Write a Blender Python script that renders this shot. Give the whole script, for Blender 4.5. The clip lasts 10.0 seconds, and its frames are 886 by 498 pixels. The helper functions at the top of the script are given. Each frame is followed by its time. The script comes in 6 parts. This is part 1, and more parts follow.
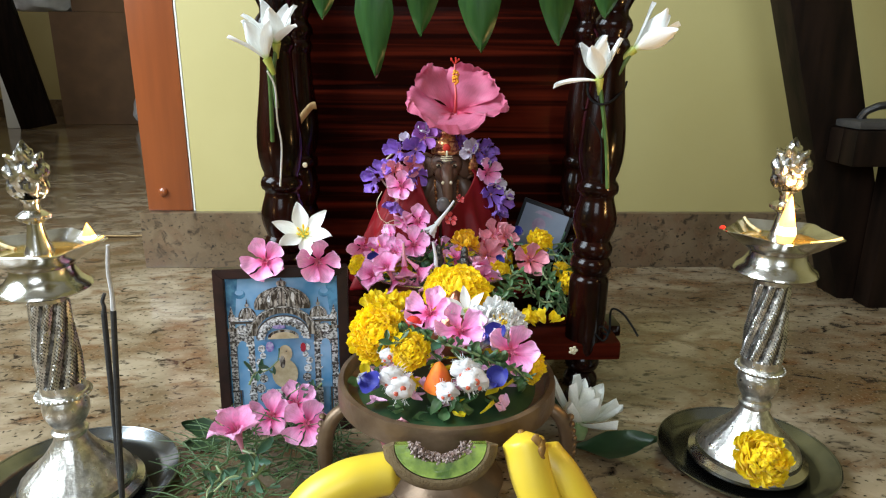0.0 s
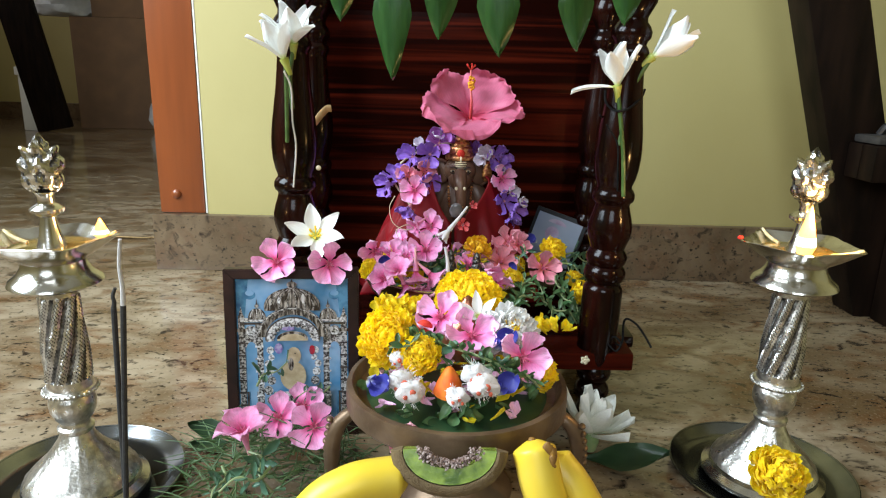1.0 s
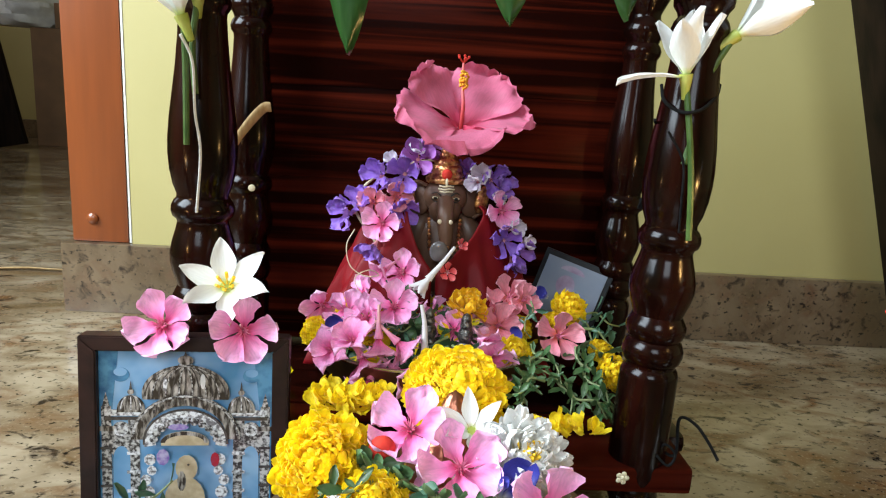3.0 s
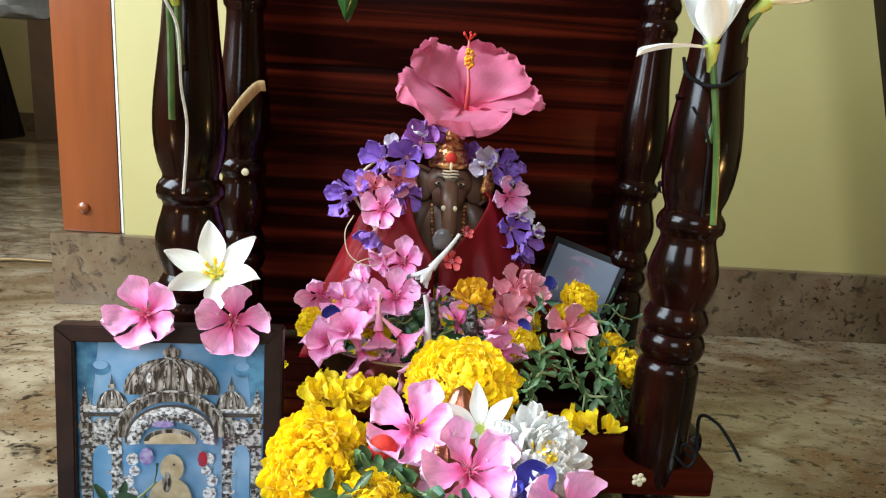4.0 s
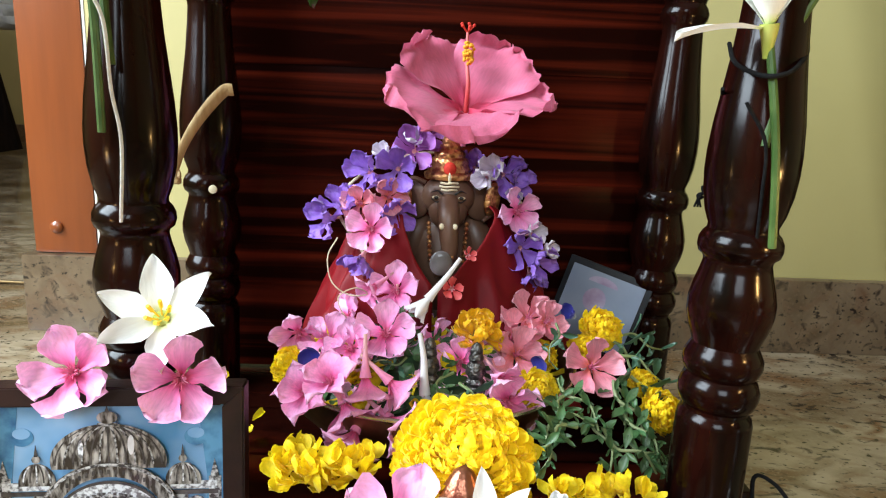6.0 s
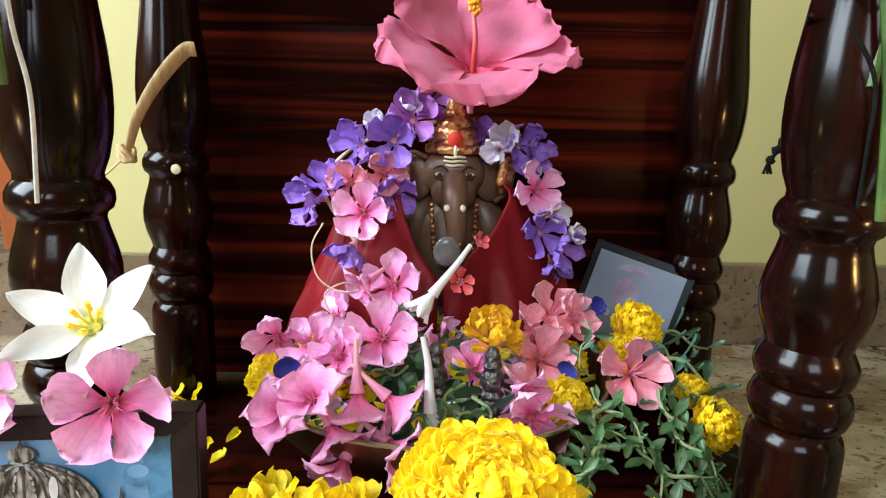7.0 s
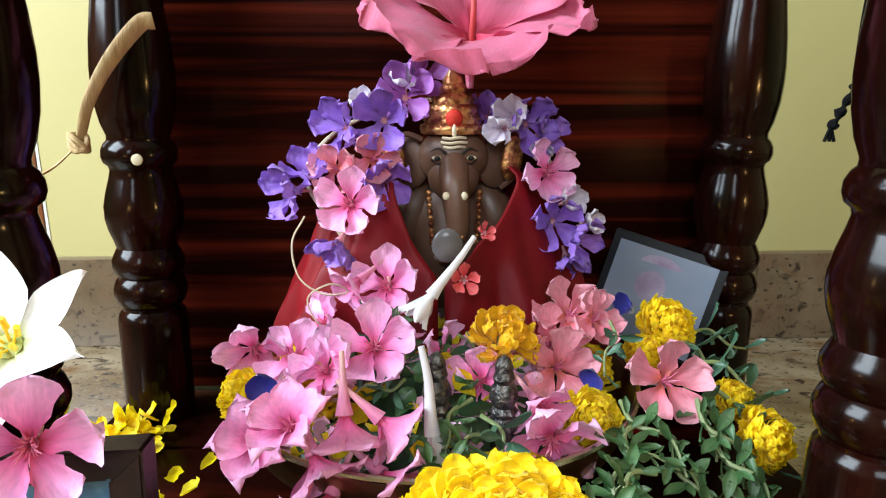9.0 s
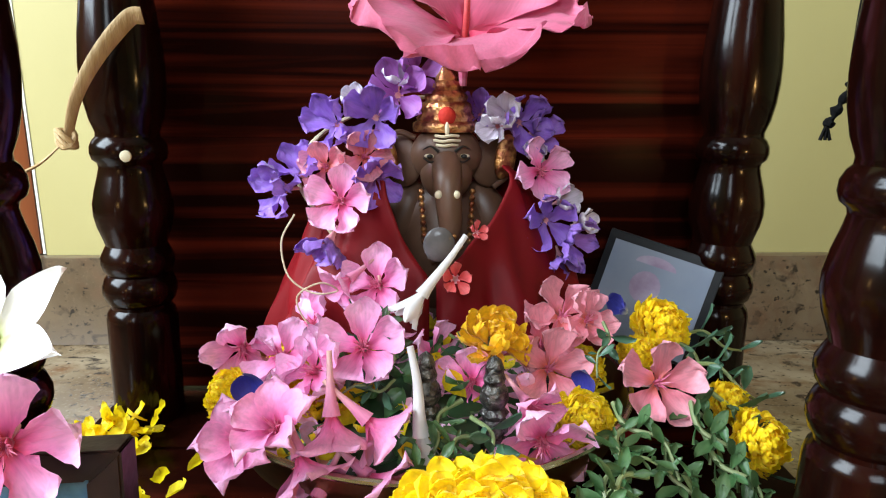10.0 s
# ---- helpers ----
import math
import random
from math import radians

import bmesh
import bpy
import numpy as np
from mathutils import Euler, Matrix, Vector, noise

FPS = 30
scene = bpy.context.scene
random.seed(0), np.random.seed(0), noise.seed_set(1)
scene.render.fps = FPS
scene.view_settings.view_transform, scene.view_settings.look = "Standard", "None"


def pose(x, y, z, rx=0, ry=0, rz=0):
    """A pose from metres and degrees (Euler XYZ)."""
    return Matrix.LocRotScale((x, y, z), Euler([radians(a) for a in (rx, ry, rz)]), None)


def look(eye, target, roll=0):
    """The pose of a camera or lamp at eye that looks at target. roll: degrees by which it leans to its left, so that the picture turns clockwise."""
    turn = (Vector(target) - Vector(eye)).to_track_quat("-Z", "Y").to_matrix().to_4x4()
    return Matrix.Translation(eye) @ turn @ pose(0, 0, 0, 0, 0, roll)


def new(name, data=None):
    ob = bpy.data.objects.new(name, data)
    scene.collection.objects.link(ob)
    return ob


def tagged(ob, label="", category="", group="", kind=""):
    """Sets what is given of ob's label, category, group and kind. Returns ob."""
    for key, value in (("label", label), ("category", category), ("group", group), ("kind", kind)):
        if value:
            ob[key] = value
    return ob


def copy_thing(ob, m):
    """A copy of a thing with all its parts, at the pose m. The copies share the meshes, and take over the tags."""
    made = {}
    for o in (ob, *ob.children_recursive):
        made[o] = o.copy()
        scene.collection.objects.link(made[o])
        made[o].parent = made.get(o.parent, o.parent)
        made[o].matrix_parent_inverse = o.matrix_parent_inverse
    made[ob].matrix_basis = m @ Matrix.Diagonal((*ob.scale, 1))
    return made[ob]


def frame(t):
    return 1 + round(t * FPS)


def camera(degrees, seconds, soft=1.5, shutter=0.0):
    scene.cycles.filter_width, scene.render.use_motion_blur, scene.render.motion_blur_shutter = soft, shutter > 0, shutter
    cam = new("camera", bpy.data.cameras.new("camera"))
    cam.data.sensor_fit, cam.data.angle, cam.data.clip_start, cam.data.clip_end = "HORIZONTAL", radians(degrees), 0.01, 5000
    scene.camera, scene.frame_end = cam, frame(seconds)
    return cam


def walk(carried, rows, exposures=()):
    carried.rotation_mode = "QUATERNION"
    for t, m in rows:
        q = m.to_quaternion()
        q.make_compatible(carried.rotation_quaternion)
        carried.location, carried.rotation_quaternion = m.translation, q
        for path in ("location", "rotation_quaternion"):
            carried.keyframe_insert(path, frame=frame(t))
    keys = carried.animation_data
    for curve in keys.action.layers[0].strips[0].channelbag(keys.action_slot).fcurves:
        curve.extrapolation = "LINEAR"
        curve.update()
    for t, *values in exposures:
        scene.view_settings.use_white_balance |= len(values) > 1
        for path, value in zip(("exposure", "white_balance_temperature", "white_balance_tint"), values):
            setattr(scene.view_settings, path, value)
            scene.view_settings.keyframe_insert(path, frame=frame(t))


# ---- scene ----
cam = camera(68.0, 10.0, soft=1.15)
PATH = [
    (0, (-0.0050, -0.0180, 0.3890), (0.0480, 1.9020, -0.1690), 0.4),
    (0.5, (-0.0060, -0.0200, 0.3870), (0.0200, 1.9090, -0.1380), 0.2),
    (1, (-0.0080, -0.0140, 0.3800), (0.0160, 1.9160, -0.1430), 1.5),
    (1.5, (-0.0080, 0.0250, 0.3780), (0.0320, 1.9670, -0.0960), 2.7),
    (2, (-0.0040, 0.0930, 0.3680), (0.0730, 2.0470, -0.0550), 3.3),
    (2.5, (-0.0020, 0.1660, 0.3560), (0.0760, 2.1190, -0.0690), 3.5),
    (2.7, (-0.0025, 0.1850, 0.3500), (0.0790, 2.1370, -0.0720), 3.4),
    (4, (-0.0050, 0.2360, 0.3270), (0.0770, 2.1870, -0.1060), 3.6),
    (4.5, (-0.0060, 0.2350, 0.3290), (0.0840, 2.1910, -0.0810), 3.6),
    (5, (-0.0060, 0.2350, 0.3290), (0.0810, 2.1920, -0.0750), 3.1),
    (5.2, (-0.0060, 0.2370, 0.3290), (0.0790, 2.1960, -0.0630), 2.9),
    (6.3, (0.0060, 0.3440, 0.3230), (0.0590, 2.2950, -0.1100), 2.2),
    (6.5, (0.0020, 0.3560, 0.3190), (0.0640, 2.3110, -0.1000), 1.8),
    (7, (0.0040, 0.3890, 0.3050), (0.0560, 2.3380, -0.1380), 1.3),
    (7.5, (0.0040, 0.4100, 0.3000), (0.0500, 2.3630, -0.1300), 1.1),
    (8, (0.0030, 0.4230, 0.2940), (0.0450, 2.3710, -0.1570), 1.4),
    (8.5, (0.0050, 0.4300, 0.2910), (0.0480, 2.3780, -0.1630), 0.5),
    (9, (0.0070, 0.4390, 0.2920), (0.0500, 2.3860, -0.1610), -0.2),
    (9.5, (0.0110, 0.4410, 0.2880), (0.0570, 2.3890, -0.1640), 0.8),
    (10, (0.0110, 0.4430, 0.2900), (0.0570, 2.3910, -0.1600), 0.1),
]
EXPOSURE = [(0.0, -0.14), (2.0, -0.03), (4.5, 0.12), (6.5, 0.25), (10.0, 0.25)]
walk(cam, [(t, look(eye, target, roll)) for t, eye, target, roll in PATH], EXPOSURE)

# ---- world and lights ----
world = bpy.data.worlds.new("sky")
scene.world = world
world.use_nodes = True
wn = world.node_tree.nodes
sky = wn.new("ShaderNodeTexSky")
sky.sky_type = 'NISHITA'
sky.sun_disc = False
sky.sun_elevation = radians(40)
sky.sun_rotation = radians(200)
world.node_tree.links.new(sky.outputs[0], wn["Background"].inputs[0])
wn["Background"].inputs[1].default_value = 0.1


def area(name, m, sx, sy, watts, colour):
    li = bpy.data.lights.new(name, "AREA")
    li.shape, li.size, li.size_y, li.energy, li.color = "RECTANGLE", sx, sy, watts, colour
    ob = new(name, li)
    ob.matrix_world = m
    return ob


def point(name, xyz, watts, colour, radius):
    li = bpy.data.lights.new(name, "POINT")
    li.energy, li.color, li.shadow_soft_size = watts, colour, radius
    ob = new(name, li)
    ob.location = xyz
    return ob


# daylight standing in the window openings of the two rooms
area("window_light", look((-1.5, 0.25, 1.3), (0.0, 0.75, 0.2)), 1.1, 1.1, 104, (0.77, 0.90, 1.0))
area("window_light_rear", look((-0.3, -2.25, 1.6), (0.0, 0.8, 0.2)), 1.2, 1.0, 42, (0.80, 0.91, 1.0))
area("back_room_window_light", look((-3.08, 2.9, 1.5), (-1.0, 3.9, 0.6)), 1.3, 1.1, 7, (1.0, 0.95, 0.85))

# ---- materials ----


def mat(name, a, b=None, rough=0.5, metal=0.0, scale=30.0, stretch=(1, 1, 1), bump=0.0, bscale=None, coat=0.0,
        lo=0.35, hi=0.65, thin=0.0, rnd=0.0, spec=0.5, rvar=0.0, detail=6.0, distort=0.0):
    m = bpy.data.materials.new(name)
    m.use_nodes = True
    nt = m.node_tree
    n, l = nt.nodes, nt.links
    p = n["Principled BSDF"]
    p.inputs["Roughness"].default_value = rough
    p.inputs["Metallic"].default_value = metal
    p.inputs["Specular IOR Level"].default_value = spec
    p.inputs["Coat Weight"].default_value = coat
    p.inputs["Coat Roughness"].default_value = 0.06
    tc = n.new("ShaderNodeTexCoord")
    mp = n.new("ShaderNodeMapping")
    mp.inputs["Scale"].default_value = stretch
    l.new(tc.outputs["Object"], mp.inputs[0])
    tex = n.new("ShaderNodeTexNoise")
    tex.inputs["Scale"].default_value = scale
    tex.inputs["Detail"].default_value = detail
    tex.inputs["Distortion"].default_value = distort
    l.new(mp.outputs[0], tex.inputs["Vector"])
    ramp = n.new("ShaderNodeValToRGB")
    ramp.color_ramp.elements[0].position, ramp.color_ramp.elements[1].position = lo, hi
    ramp.color_ramp.elements[0].color = (*a, 1)
    ramp.color_ramp.elements[1].color = (*(b or a), 1)
    l.new(tex.outputs[0], ramp.inputs[0])
    out = ramp.outputs[0]
    if rnd:
        oi = n.new("ShaderNodeObjectInfo")
        hs = n.new("ShaderNodeHueSaturation")
        for key, span, mid in (("Value", rnd, 1.0), ("Hue", rnd * 0.06, 0.5)):
            mr = n.new("ShaderNodeMapRange")
            mr.inputs[3].default_value, mr.inputs[4].default_value = mid - span, mid + span
            l.new(oi.outputs["Random"], mr.inputs[0])
            l.new(mr.outputs[0], hs.inputs[key])
        l.new(out, hs.inputs["Color"])
        out = hs.outputs[0]
    l.new(out, p.inputs["Base Color"])
    if rvar:
        mr = n.new("ShaderNodeMapRange")
        mr.inputs[3].default_value, mr.inputs[4].default_value = max(0.02, rough - rvar), rough + rvar
        l.new(tex.outputs[0], mr.inputs[0])
        l.new(mr.outputs[0], p.inputs["Roughness"])
    if bump:
        t2 = n.new("ShaderNodeTexNoise")
        t2.inputs["Scale"].default_value = bscale or scale * 4
        t2.inputs["Detail"].default_value = 4
        l.new(mp.outputs[0], t2.inputs["Vector"])
        bp = n.new("ShaderNodeBump")
        bp.inputs["Strength"].default_value = bump
        bp.inputs["Distance"].default_value = 0.002
        l.new(t2.outputs[0], bp.inputs["Height"])
        l.new(bp.outputs[0], p.inputs["Normal"])
    if thin:
        tr = n.new("ShaderNodeBsdfTranslucent")
        l.new(out, tr.inputs[0])
        mx = n.new("ShaderNodeMixShader")
        mx.inputs[0].default_value = thin
        l.new(p.outputs[0], mx.inputs[1])
        l.new(tr.outputs[0], mx.inputs[2])
        l.new(mx.outputs[0], n["Material Output"].inputs[0])
    return m


def petal_mat(name, stops, length, thin=0.16, rough=0.55, vein=0.12, rnd=0.08, radial=False):
    """Colour runs from the petal's base (0) to its tip (1), with fine veins along it."""
    m = bpy.data.materials.new(name)
    m.use_nodes = True
    nt = m.node_tree
    n, l = nt.nodes, nt.links
    p = n["Principled BSDF"]
    p.inputs["Roughness"].default_value = rough
    p.inputs["Sheen Weight"].default_value = 0.15
    tc = n.new("ShaderNodeTexCoord")
    sep = n.new("ShaderNodeSeparateXYZ")
    l.new(tc.outputs["Object"], sep.inputs[0])
    mr = n.new("ShaderNodeMapRange")
    mr.inputs[2].default_value = length
    if radial:
        vl = n.new("ShaderNodeVectorMath")
        vl.operation = "LENGTH"
        l.new(tc.outputs["Object"], vl.inputs[0])
        l.new(vl.outputs["Value"], mr.inputs[0])
    else:
        l.new(sep.outputs[1], mr.inputs[0])
    ramp = n.new("ShaderNodeValToRGB")
    els = ramp.color_ramp.elements
    els[0].position, els[0].color = stops[0][0], (*stops[0][1], 1)
    els[1].position, els[1].color = stops[-1][0], (*stops[-1][1], 1)
    for pos, c in stops[1:-1]:
        e = els.new(pos)
        e.color = (*c, 1)
    l.new(mr.outputs[0], ramp.inputs[0])
    mp = n.new("ShaderNodeMapping")
    mp.inputs["Scale"].default_value = (1.0, 0.16, 1.0)
    l.new(tc.outputs["Object"], mp.inputs[0])
    tex = n.new("ShaderNodeTexNoise")
    tex.inputs["Scale"].default_value = 700
    tex.inputs["Detail"].default_value = 3
    l.new(mp.outputs[0], tex.inputs["Vector"])
    vr = n.new("ShaderNodeMapRange")
    vr.inputs[1].default_value, vr.inputs[2].default_value = 0.3, 0.7
    vr.inputs[3].default_value, vr.inputs[4].default_value = 1 - vein, 1 + vein
    l.new(tex.outputs[0], vr.inputs[0])
    oi = n.new("ShaderNodeObjectInfo")
    orr = n.new("ShaderNodeMapRange")
    orr.inputs[3].default_value, orr.inputs[4].default_value = 1 - rnd, 1 + rnd
    l.new(oi.outputs["Random"], orr.inputs[0])
    mul = n.new("ShaderNodeMath")
    mul.operation = "MULTIPLY"
    l.new(vr.outputs[0], mul.inputs[0])
    l.new(orr.outputs[0], mul.inputs[1])
    hs = n.new("ShaderNodeHueSaturation")
    l.new(mul.outputs[0], hs.inputs["Value"])
    l.new(ramp.outputs[0], hs.inputs["Color"])
    l.new(hs.outputs[0], p.inputs["Base Color"])
    bp = n.new("ShaderNodeBump")
    bp.inputs["Strength"].default_value, bp.inputs["Distance"].default_value = 0.25, 0.001
    l.new(tex.outputs[0], bp.inputs["Height"])
    l.new(bp.outputs[0], p.inputs["Normal"])
    tr = n.new("ShaderNodeBsdfTranslucent")
    l.new(hs.outputs[0], tr.inputs[0])
    mx = n.new("ShaderNodeMixShader")
    mx.inputs[0].default_value = thin
    l.new(p.outputs[0], mx.inputs[1])
    l.new(tr.outputs[0], mx.inputs[2])
    l.new(mx.outputs[0], n["Material Output"].inputs[0])
    return m


def glow(name, colour, strength):
    m = bpy.data.materials.new(name)
    m.use_nodes = True
    p = m.node_tree.nodes["Principled BSDF"]
    p.inputs["Base Color"].default_value = (*colour, 1)
    p.inputs["Emission Color"].default_value = (*colour, 1)
    p.inputs["Emission Strength"].default_value = strength
    return m


def granite(name, base, light, dark, warm, rough, streak, coat):
    """Polished granite: cloudy ground, drawn-out dark streaks and small specks."""
    m = bpy.data.materials.new(name)
    m.use_nodes = True
    n, l = m.node_tree.nodes, m.node_tree.links
    p = n["Principled BSDF"]
    p.inputs["Roughness"].default_value = rough
    p.inputs["Coat Weight"].default_value = coat
    p.inputs["Coat Roughness"].default_value = 0.05
    p.inputs["Specular IOR Level"].default_value = 0.7
    tc = n.new("ShaderNodeTexCoord")

    def tex(scale, stretch, detail, lo, hi, distort=0.0):
        mp = n.new("ShaderNodeMapping")
        mp.inputs["Scale"].default_value = stretch
        mp.inputs["Rotation"].default_value = (0, 0, radians(-8))
        l.new(tc.outputs["Object"], mp.inputs[0])
        t = n.new("ShaderNodeTexNoise")
        t.inputs["Scale"].default_value, t.inputs["Detail"].default_value = scale, detail
        t.inputs["Distortion"].default_value = distort
        l.new(mp.outputs[0], t.inputs["Vector"])
        r = n.new("ShaderNodeMapRange")
        r.inputs[1].default_value, r.inputs[2].default_value = lo, hi
        l.new(t.outputs[0], r.inputs[0])
        return r.outputs[0]

    def mix(fac, c1, c2):
        x = n.new("ShaderNodeMix")
        x.data_type = "RGBA"
        l.new(fac, x.inputs[0])
        for sock, c in ((x.inputs[6], c1), (x.inputs[7], c2)):
            if isinstance(c, tuple):
                sock.default_value = (*c, 1)
            else:
                l.new(c, sock)
        return x.outputs[2]
    c = mix(tex(4.5, streak, 5, 0.34, 0.58, 0.8), base, light)
    c = mix(tex(14, streak, 6, 0.45, 0.7, 0.9), c, base)
    c = mix(tex(22, streak, 6, 0.5, 0.72, 0.8), c, warm)
    c = mix(tex(48, streak, 6, 0.575, 0.70, 0.9), c, dark)
    c = mix(tex(150, (0.8, 1.1, 1), 4, 0.60, 0.68), c, tuple(v * 0.5 for v in dark))
    c = mix(tex(240, (1, 1, 1), 2, 0.56, 0.95), c, light)
    l.new(c, p.inputs["Base Color"])
    return m


M = {}
M["paint"] = mat("wall paint", (0.44, 0.372, 0.155), (0.40, 0.335, 0.13), rough=0.55, scale=3, bump=0.06, bscale=180)
M["white"] = mat("white plaster", (0.8, 0.79, 0.74), (0.72, 0.71, 0.66), rough=0.7, scale=8, bump=0.1, bscale=120)
M["ceil"] = mat("ceiling paint", (0.66, 0.65, 0.62), (0.62, 0.61, 0.58), rough=0.8, scale=3, bump=0.05)
M["floor"] = granite("polished granite floor", (0.135, 0.085, 0.040), (0.350, 0.277, 0.185), (0.018, 0.011, 0.008), (0.15, 0.07, 0.026), 0.15, (0.72, 1.2, 1), 0.0)
M["skirt"] = granite("granite skirting", (0.092, 0.058, 0.031), (0.17, 0.118, 0.070), (0.03, 0.018, 0.012), (0.13, 0.07, 0.038), 0.28, (1, 1, 1), 0.0)
M["jamb"] = mat("orange brown varnish", (0.24, 0.058, 0.013), (0.18, 0.042, 0.010), rough=0.3, scale=6, stretch=(6, 6, 0.5), bump=0.08, bscale=60, coat=0.3)
M["wood"] = mat("dark polished rosewood", (0.0018, 0.0007, 0.0005), (0.019, 0.0032, 0.0018), rough=0.17, scale=26, stretch=(2, 2, 0.35), bump=0.03, coat=0.03, lo=0.35, hi=0.8, spec=0.15)
M["board"] = mat("rosewood board", (0.0085, 0.0015, 0.0009), (0.115, 0.0135, 0.0056), rough=0.26, scale=10, stretch=(0.13, 1, 6.0), bump=0.03, coat=0.0, lo=0.46, hi=0.80, distort=0.9, spec=0.012, detail=10)
M["darkwood"] = mat("dark stained wood", (0.0045, 0.0028, 0.002), (0.013, 0.007, 0.0045), rough=0.45, scale=12, stretch=(4, 4, 0.6), bump=0.08, coat=0.0, spec=0.08)
M["frame"] = mat("dark brown frame", (0.014, 0.006, 0.005), (0.03, 0.012, 0.009), rough=0.42, scale=60, bump=0.15, spec=0.3)
M["silver"] = mat("polished silver", (0.66, 0.64, 0.60), (0.48, 0.46, 0.42), rough=0.2, metal=1.0, scale=60, bump=0.12, bscale=160, rvar=0.08)
M["silver_old"] = mat("tarnished silver", (0.82, 0.80, 0.76), (0.42, 0.40, 0.37), rough=0.3, metal=1.0, scale=150, bump=0.3, bscale=330, rvar=0.1)
M["steel"] = mat("steel plate", (0.25, 0.26, 0.27), (0.15, 0.16, 0.17), rough=0.2, metal=1.0, scale=30, rvar=0.07, bump=0.03)
M["brass"] = mat("old brass", (0.34, 0.25, 0.10), (0.16, 0.125, 0.06), rough=0.36, metal=1.0, scale=40, rvar=0.12, bump=0.1)
M["rim"] = mat("bright rim", (0.62, 0.58, 0.46), (0.5, 0.45, 0.34), rough=0.25, metal=1.0, scale=60)
M["bronze"] = mat("brown patinated bronze", (0.11, 0.068, 0.04), (0.19, 0.125, 0.075), rough=0.42, metal=0.55, scale=36, rvar=0.12, bump=0.25, bscale=150)
M["copper"] = mat("reddish copper", (0.42, 0.17, 0.10), (0.28, 0.1, 0.06), rough=0.3, metal=0.9, scale=70, bump=0.3)
M["clay"] = mat("brown painted clay", (0.115, 0.055, 0.032), (0.15, 0.075, 0.045), rough=0.42, scale=60, bump=0.1)
M["gold"] = mat("gold paint", (0.78, 0.42, 0.16), (0.32, 0.10, 0.05), rough=0.3, metal=0.85, scale=240, bump=0.6, bscale=320, lo=0.42, hi=0.6)
M["ivory"] = mat("cream paint", (0.78, 0.7, 0.5), (0.7, 0.6, 0.4), rough=0.5, scale=200)
M["black"] = mat("black paint", (0.012, 0.011, 0.011), (0.02, 0.018, 0.016), rough=0.4, scale=100)
M["redpaint"] = mat("vermilion powder", (0.62, 0.03, 0.012), (0.5, 0.02, 0.01), rough=0.8, scale=200, bump=0.2)
M["silk"] = mat("red silk cloth", (0.12, 0.0026, 0.005), (0.19, 0.005, 0.008), rough=0.5, scale=14, bump=0.05, bscale=300, spec=0.16)
M["thread"] = mat("cotton thread", (0.62, 0.52, 0.36), (0.5, 0.4, 0.27), rough=0.8, scale=300)
M["wthread"] = mat("white thread", (0.75, 0.75, 0.72), (0.6, 0.6, 0.58), rough=0.8, scale=300)
M["cord"] = mat("black cord", (0.005, 0.005, 0.0055), (0.011, 0.011, 0.011), spec=0.08, rough=0.8, scale=400, bump=0.4)
M["fibre"] = mat("dry banana fibre", (0.52, 0.36, 0.17), (0.36, 0.22, 0.09), rough=0.6, scale=60, stretch=(4, 4, 0.6), bump=0.3)
M["ash"] = mat("incense ash", (0.55, 0.52, 0.5), (0.42, 0.4, 0.39), rough=0.9, scale=300, bump=0.4)
M["incense"] = mat("black incense paste", (0.014, 0.013, 0.013), (0.03, 0.027, 0.024), rough=0.8, scale=300, bump=0.3)
M["oil"] = mat("lamp oil", (0.16, 0.11, 0.03), (0.24, 0.17, 0.05), rough=0.05, scale=30, coat=0.6)
M["wick"] = mat("cotton wick", (0.75, 0.66, 0.45), (0.5, 0.36, 0.15), rough=0.8, scale=120, bump=0.3)
M["flame"] = glow("flame", (1.0, 0.46, 0.09), 3.6)
M["flamecore"] = glow("flame core", (1.0, 0.8, 0.45), 14.0)
M["leaf"] = mat("mango leaf", (0.012, 0.048, 0.010), (0.026, 0.085, 0.018), rough=0.26, scale=30, stretch=(3, 0.5, 1), bump=0.15, thin=0.15, rnd=0.12)
M["darkleaf"] = mat("dark floor leaf", (0.010, 0.032, 0.012), (0.022, 0.055, 0.02), rough=0.4, scale=40, bump=0.15)
M["vein"] = mat("pale leaf vein", (0.20, 0.30, 0.10), (0.16, 0.26, 0.08), rough=0.5, scale=60)
M["herb"] = mat("grey green herb leaf", (0.035, 0.095, 0.028), (0.10, 0.17, 0.07), rough=0.42, scale=90, bump=0.2, thin=0.15, rnd=0.3)
M["herb2"] = mat("blue green succulent leaf", (0.035, 0.10, 0.055), (0.085, 0.17, 0.105), rough=0.38, scale=80, bump=0.1, thin=0.1, rnd=0.2)
M["stem"] = mat("pale green stem", (0.17, 0.24, 0.09), (0.24, 0.28, 0.13), rough=0.5, scale=60, rnd=0.15)
M["stalk"] = mat("lily stalk", (0.03, 0.075, 0.012), (0.075, 0.13, 0.03), rough=0.42, scale=60, thin=0.1)
M["grass"] = mat("green grass blades", (0.05, 0.10, 0.03), (0.10, 0.16, 0.06), rough=0.55, scale=60, rnd=0.2)
M["banana"] = mat("banana skin", (0.74, 0.52, 0.03), (0.66, 0.47, 0.05), rough=0.42, scale=26, bump=0.06)
M["bruise"] = mat("brown banana spots", (0.12, 0.05, 0.012), (0.28, 0.14, 0.02), rough=0.6, scale=180)
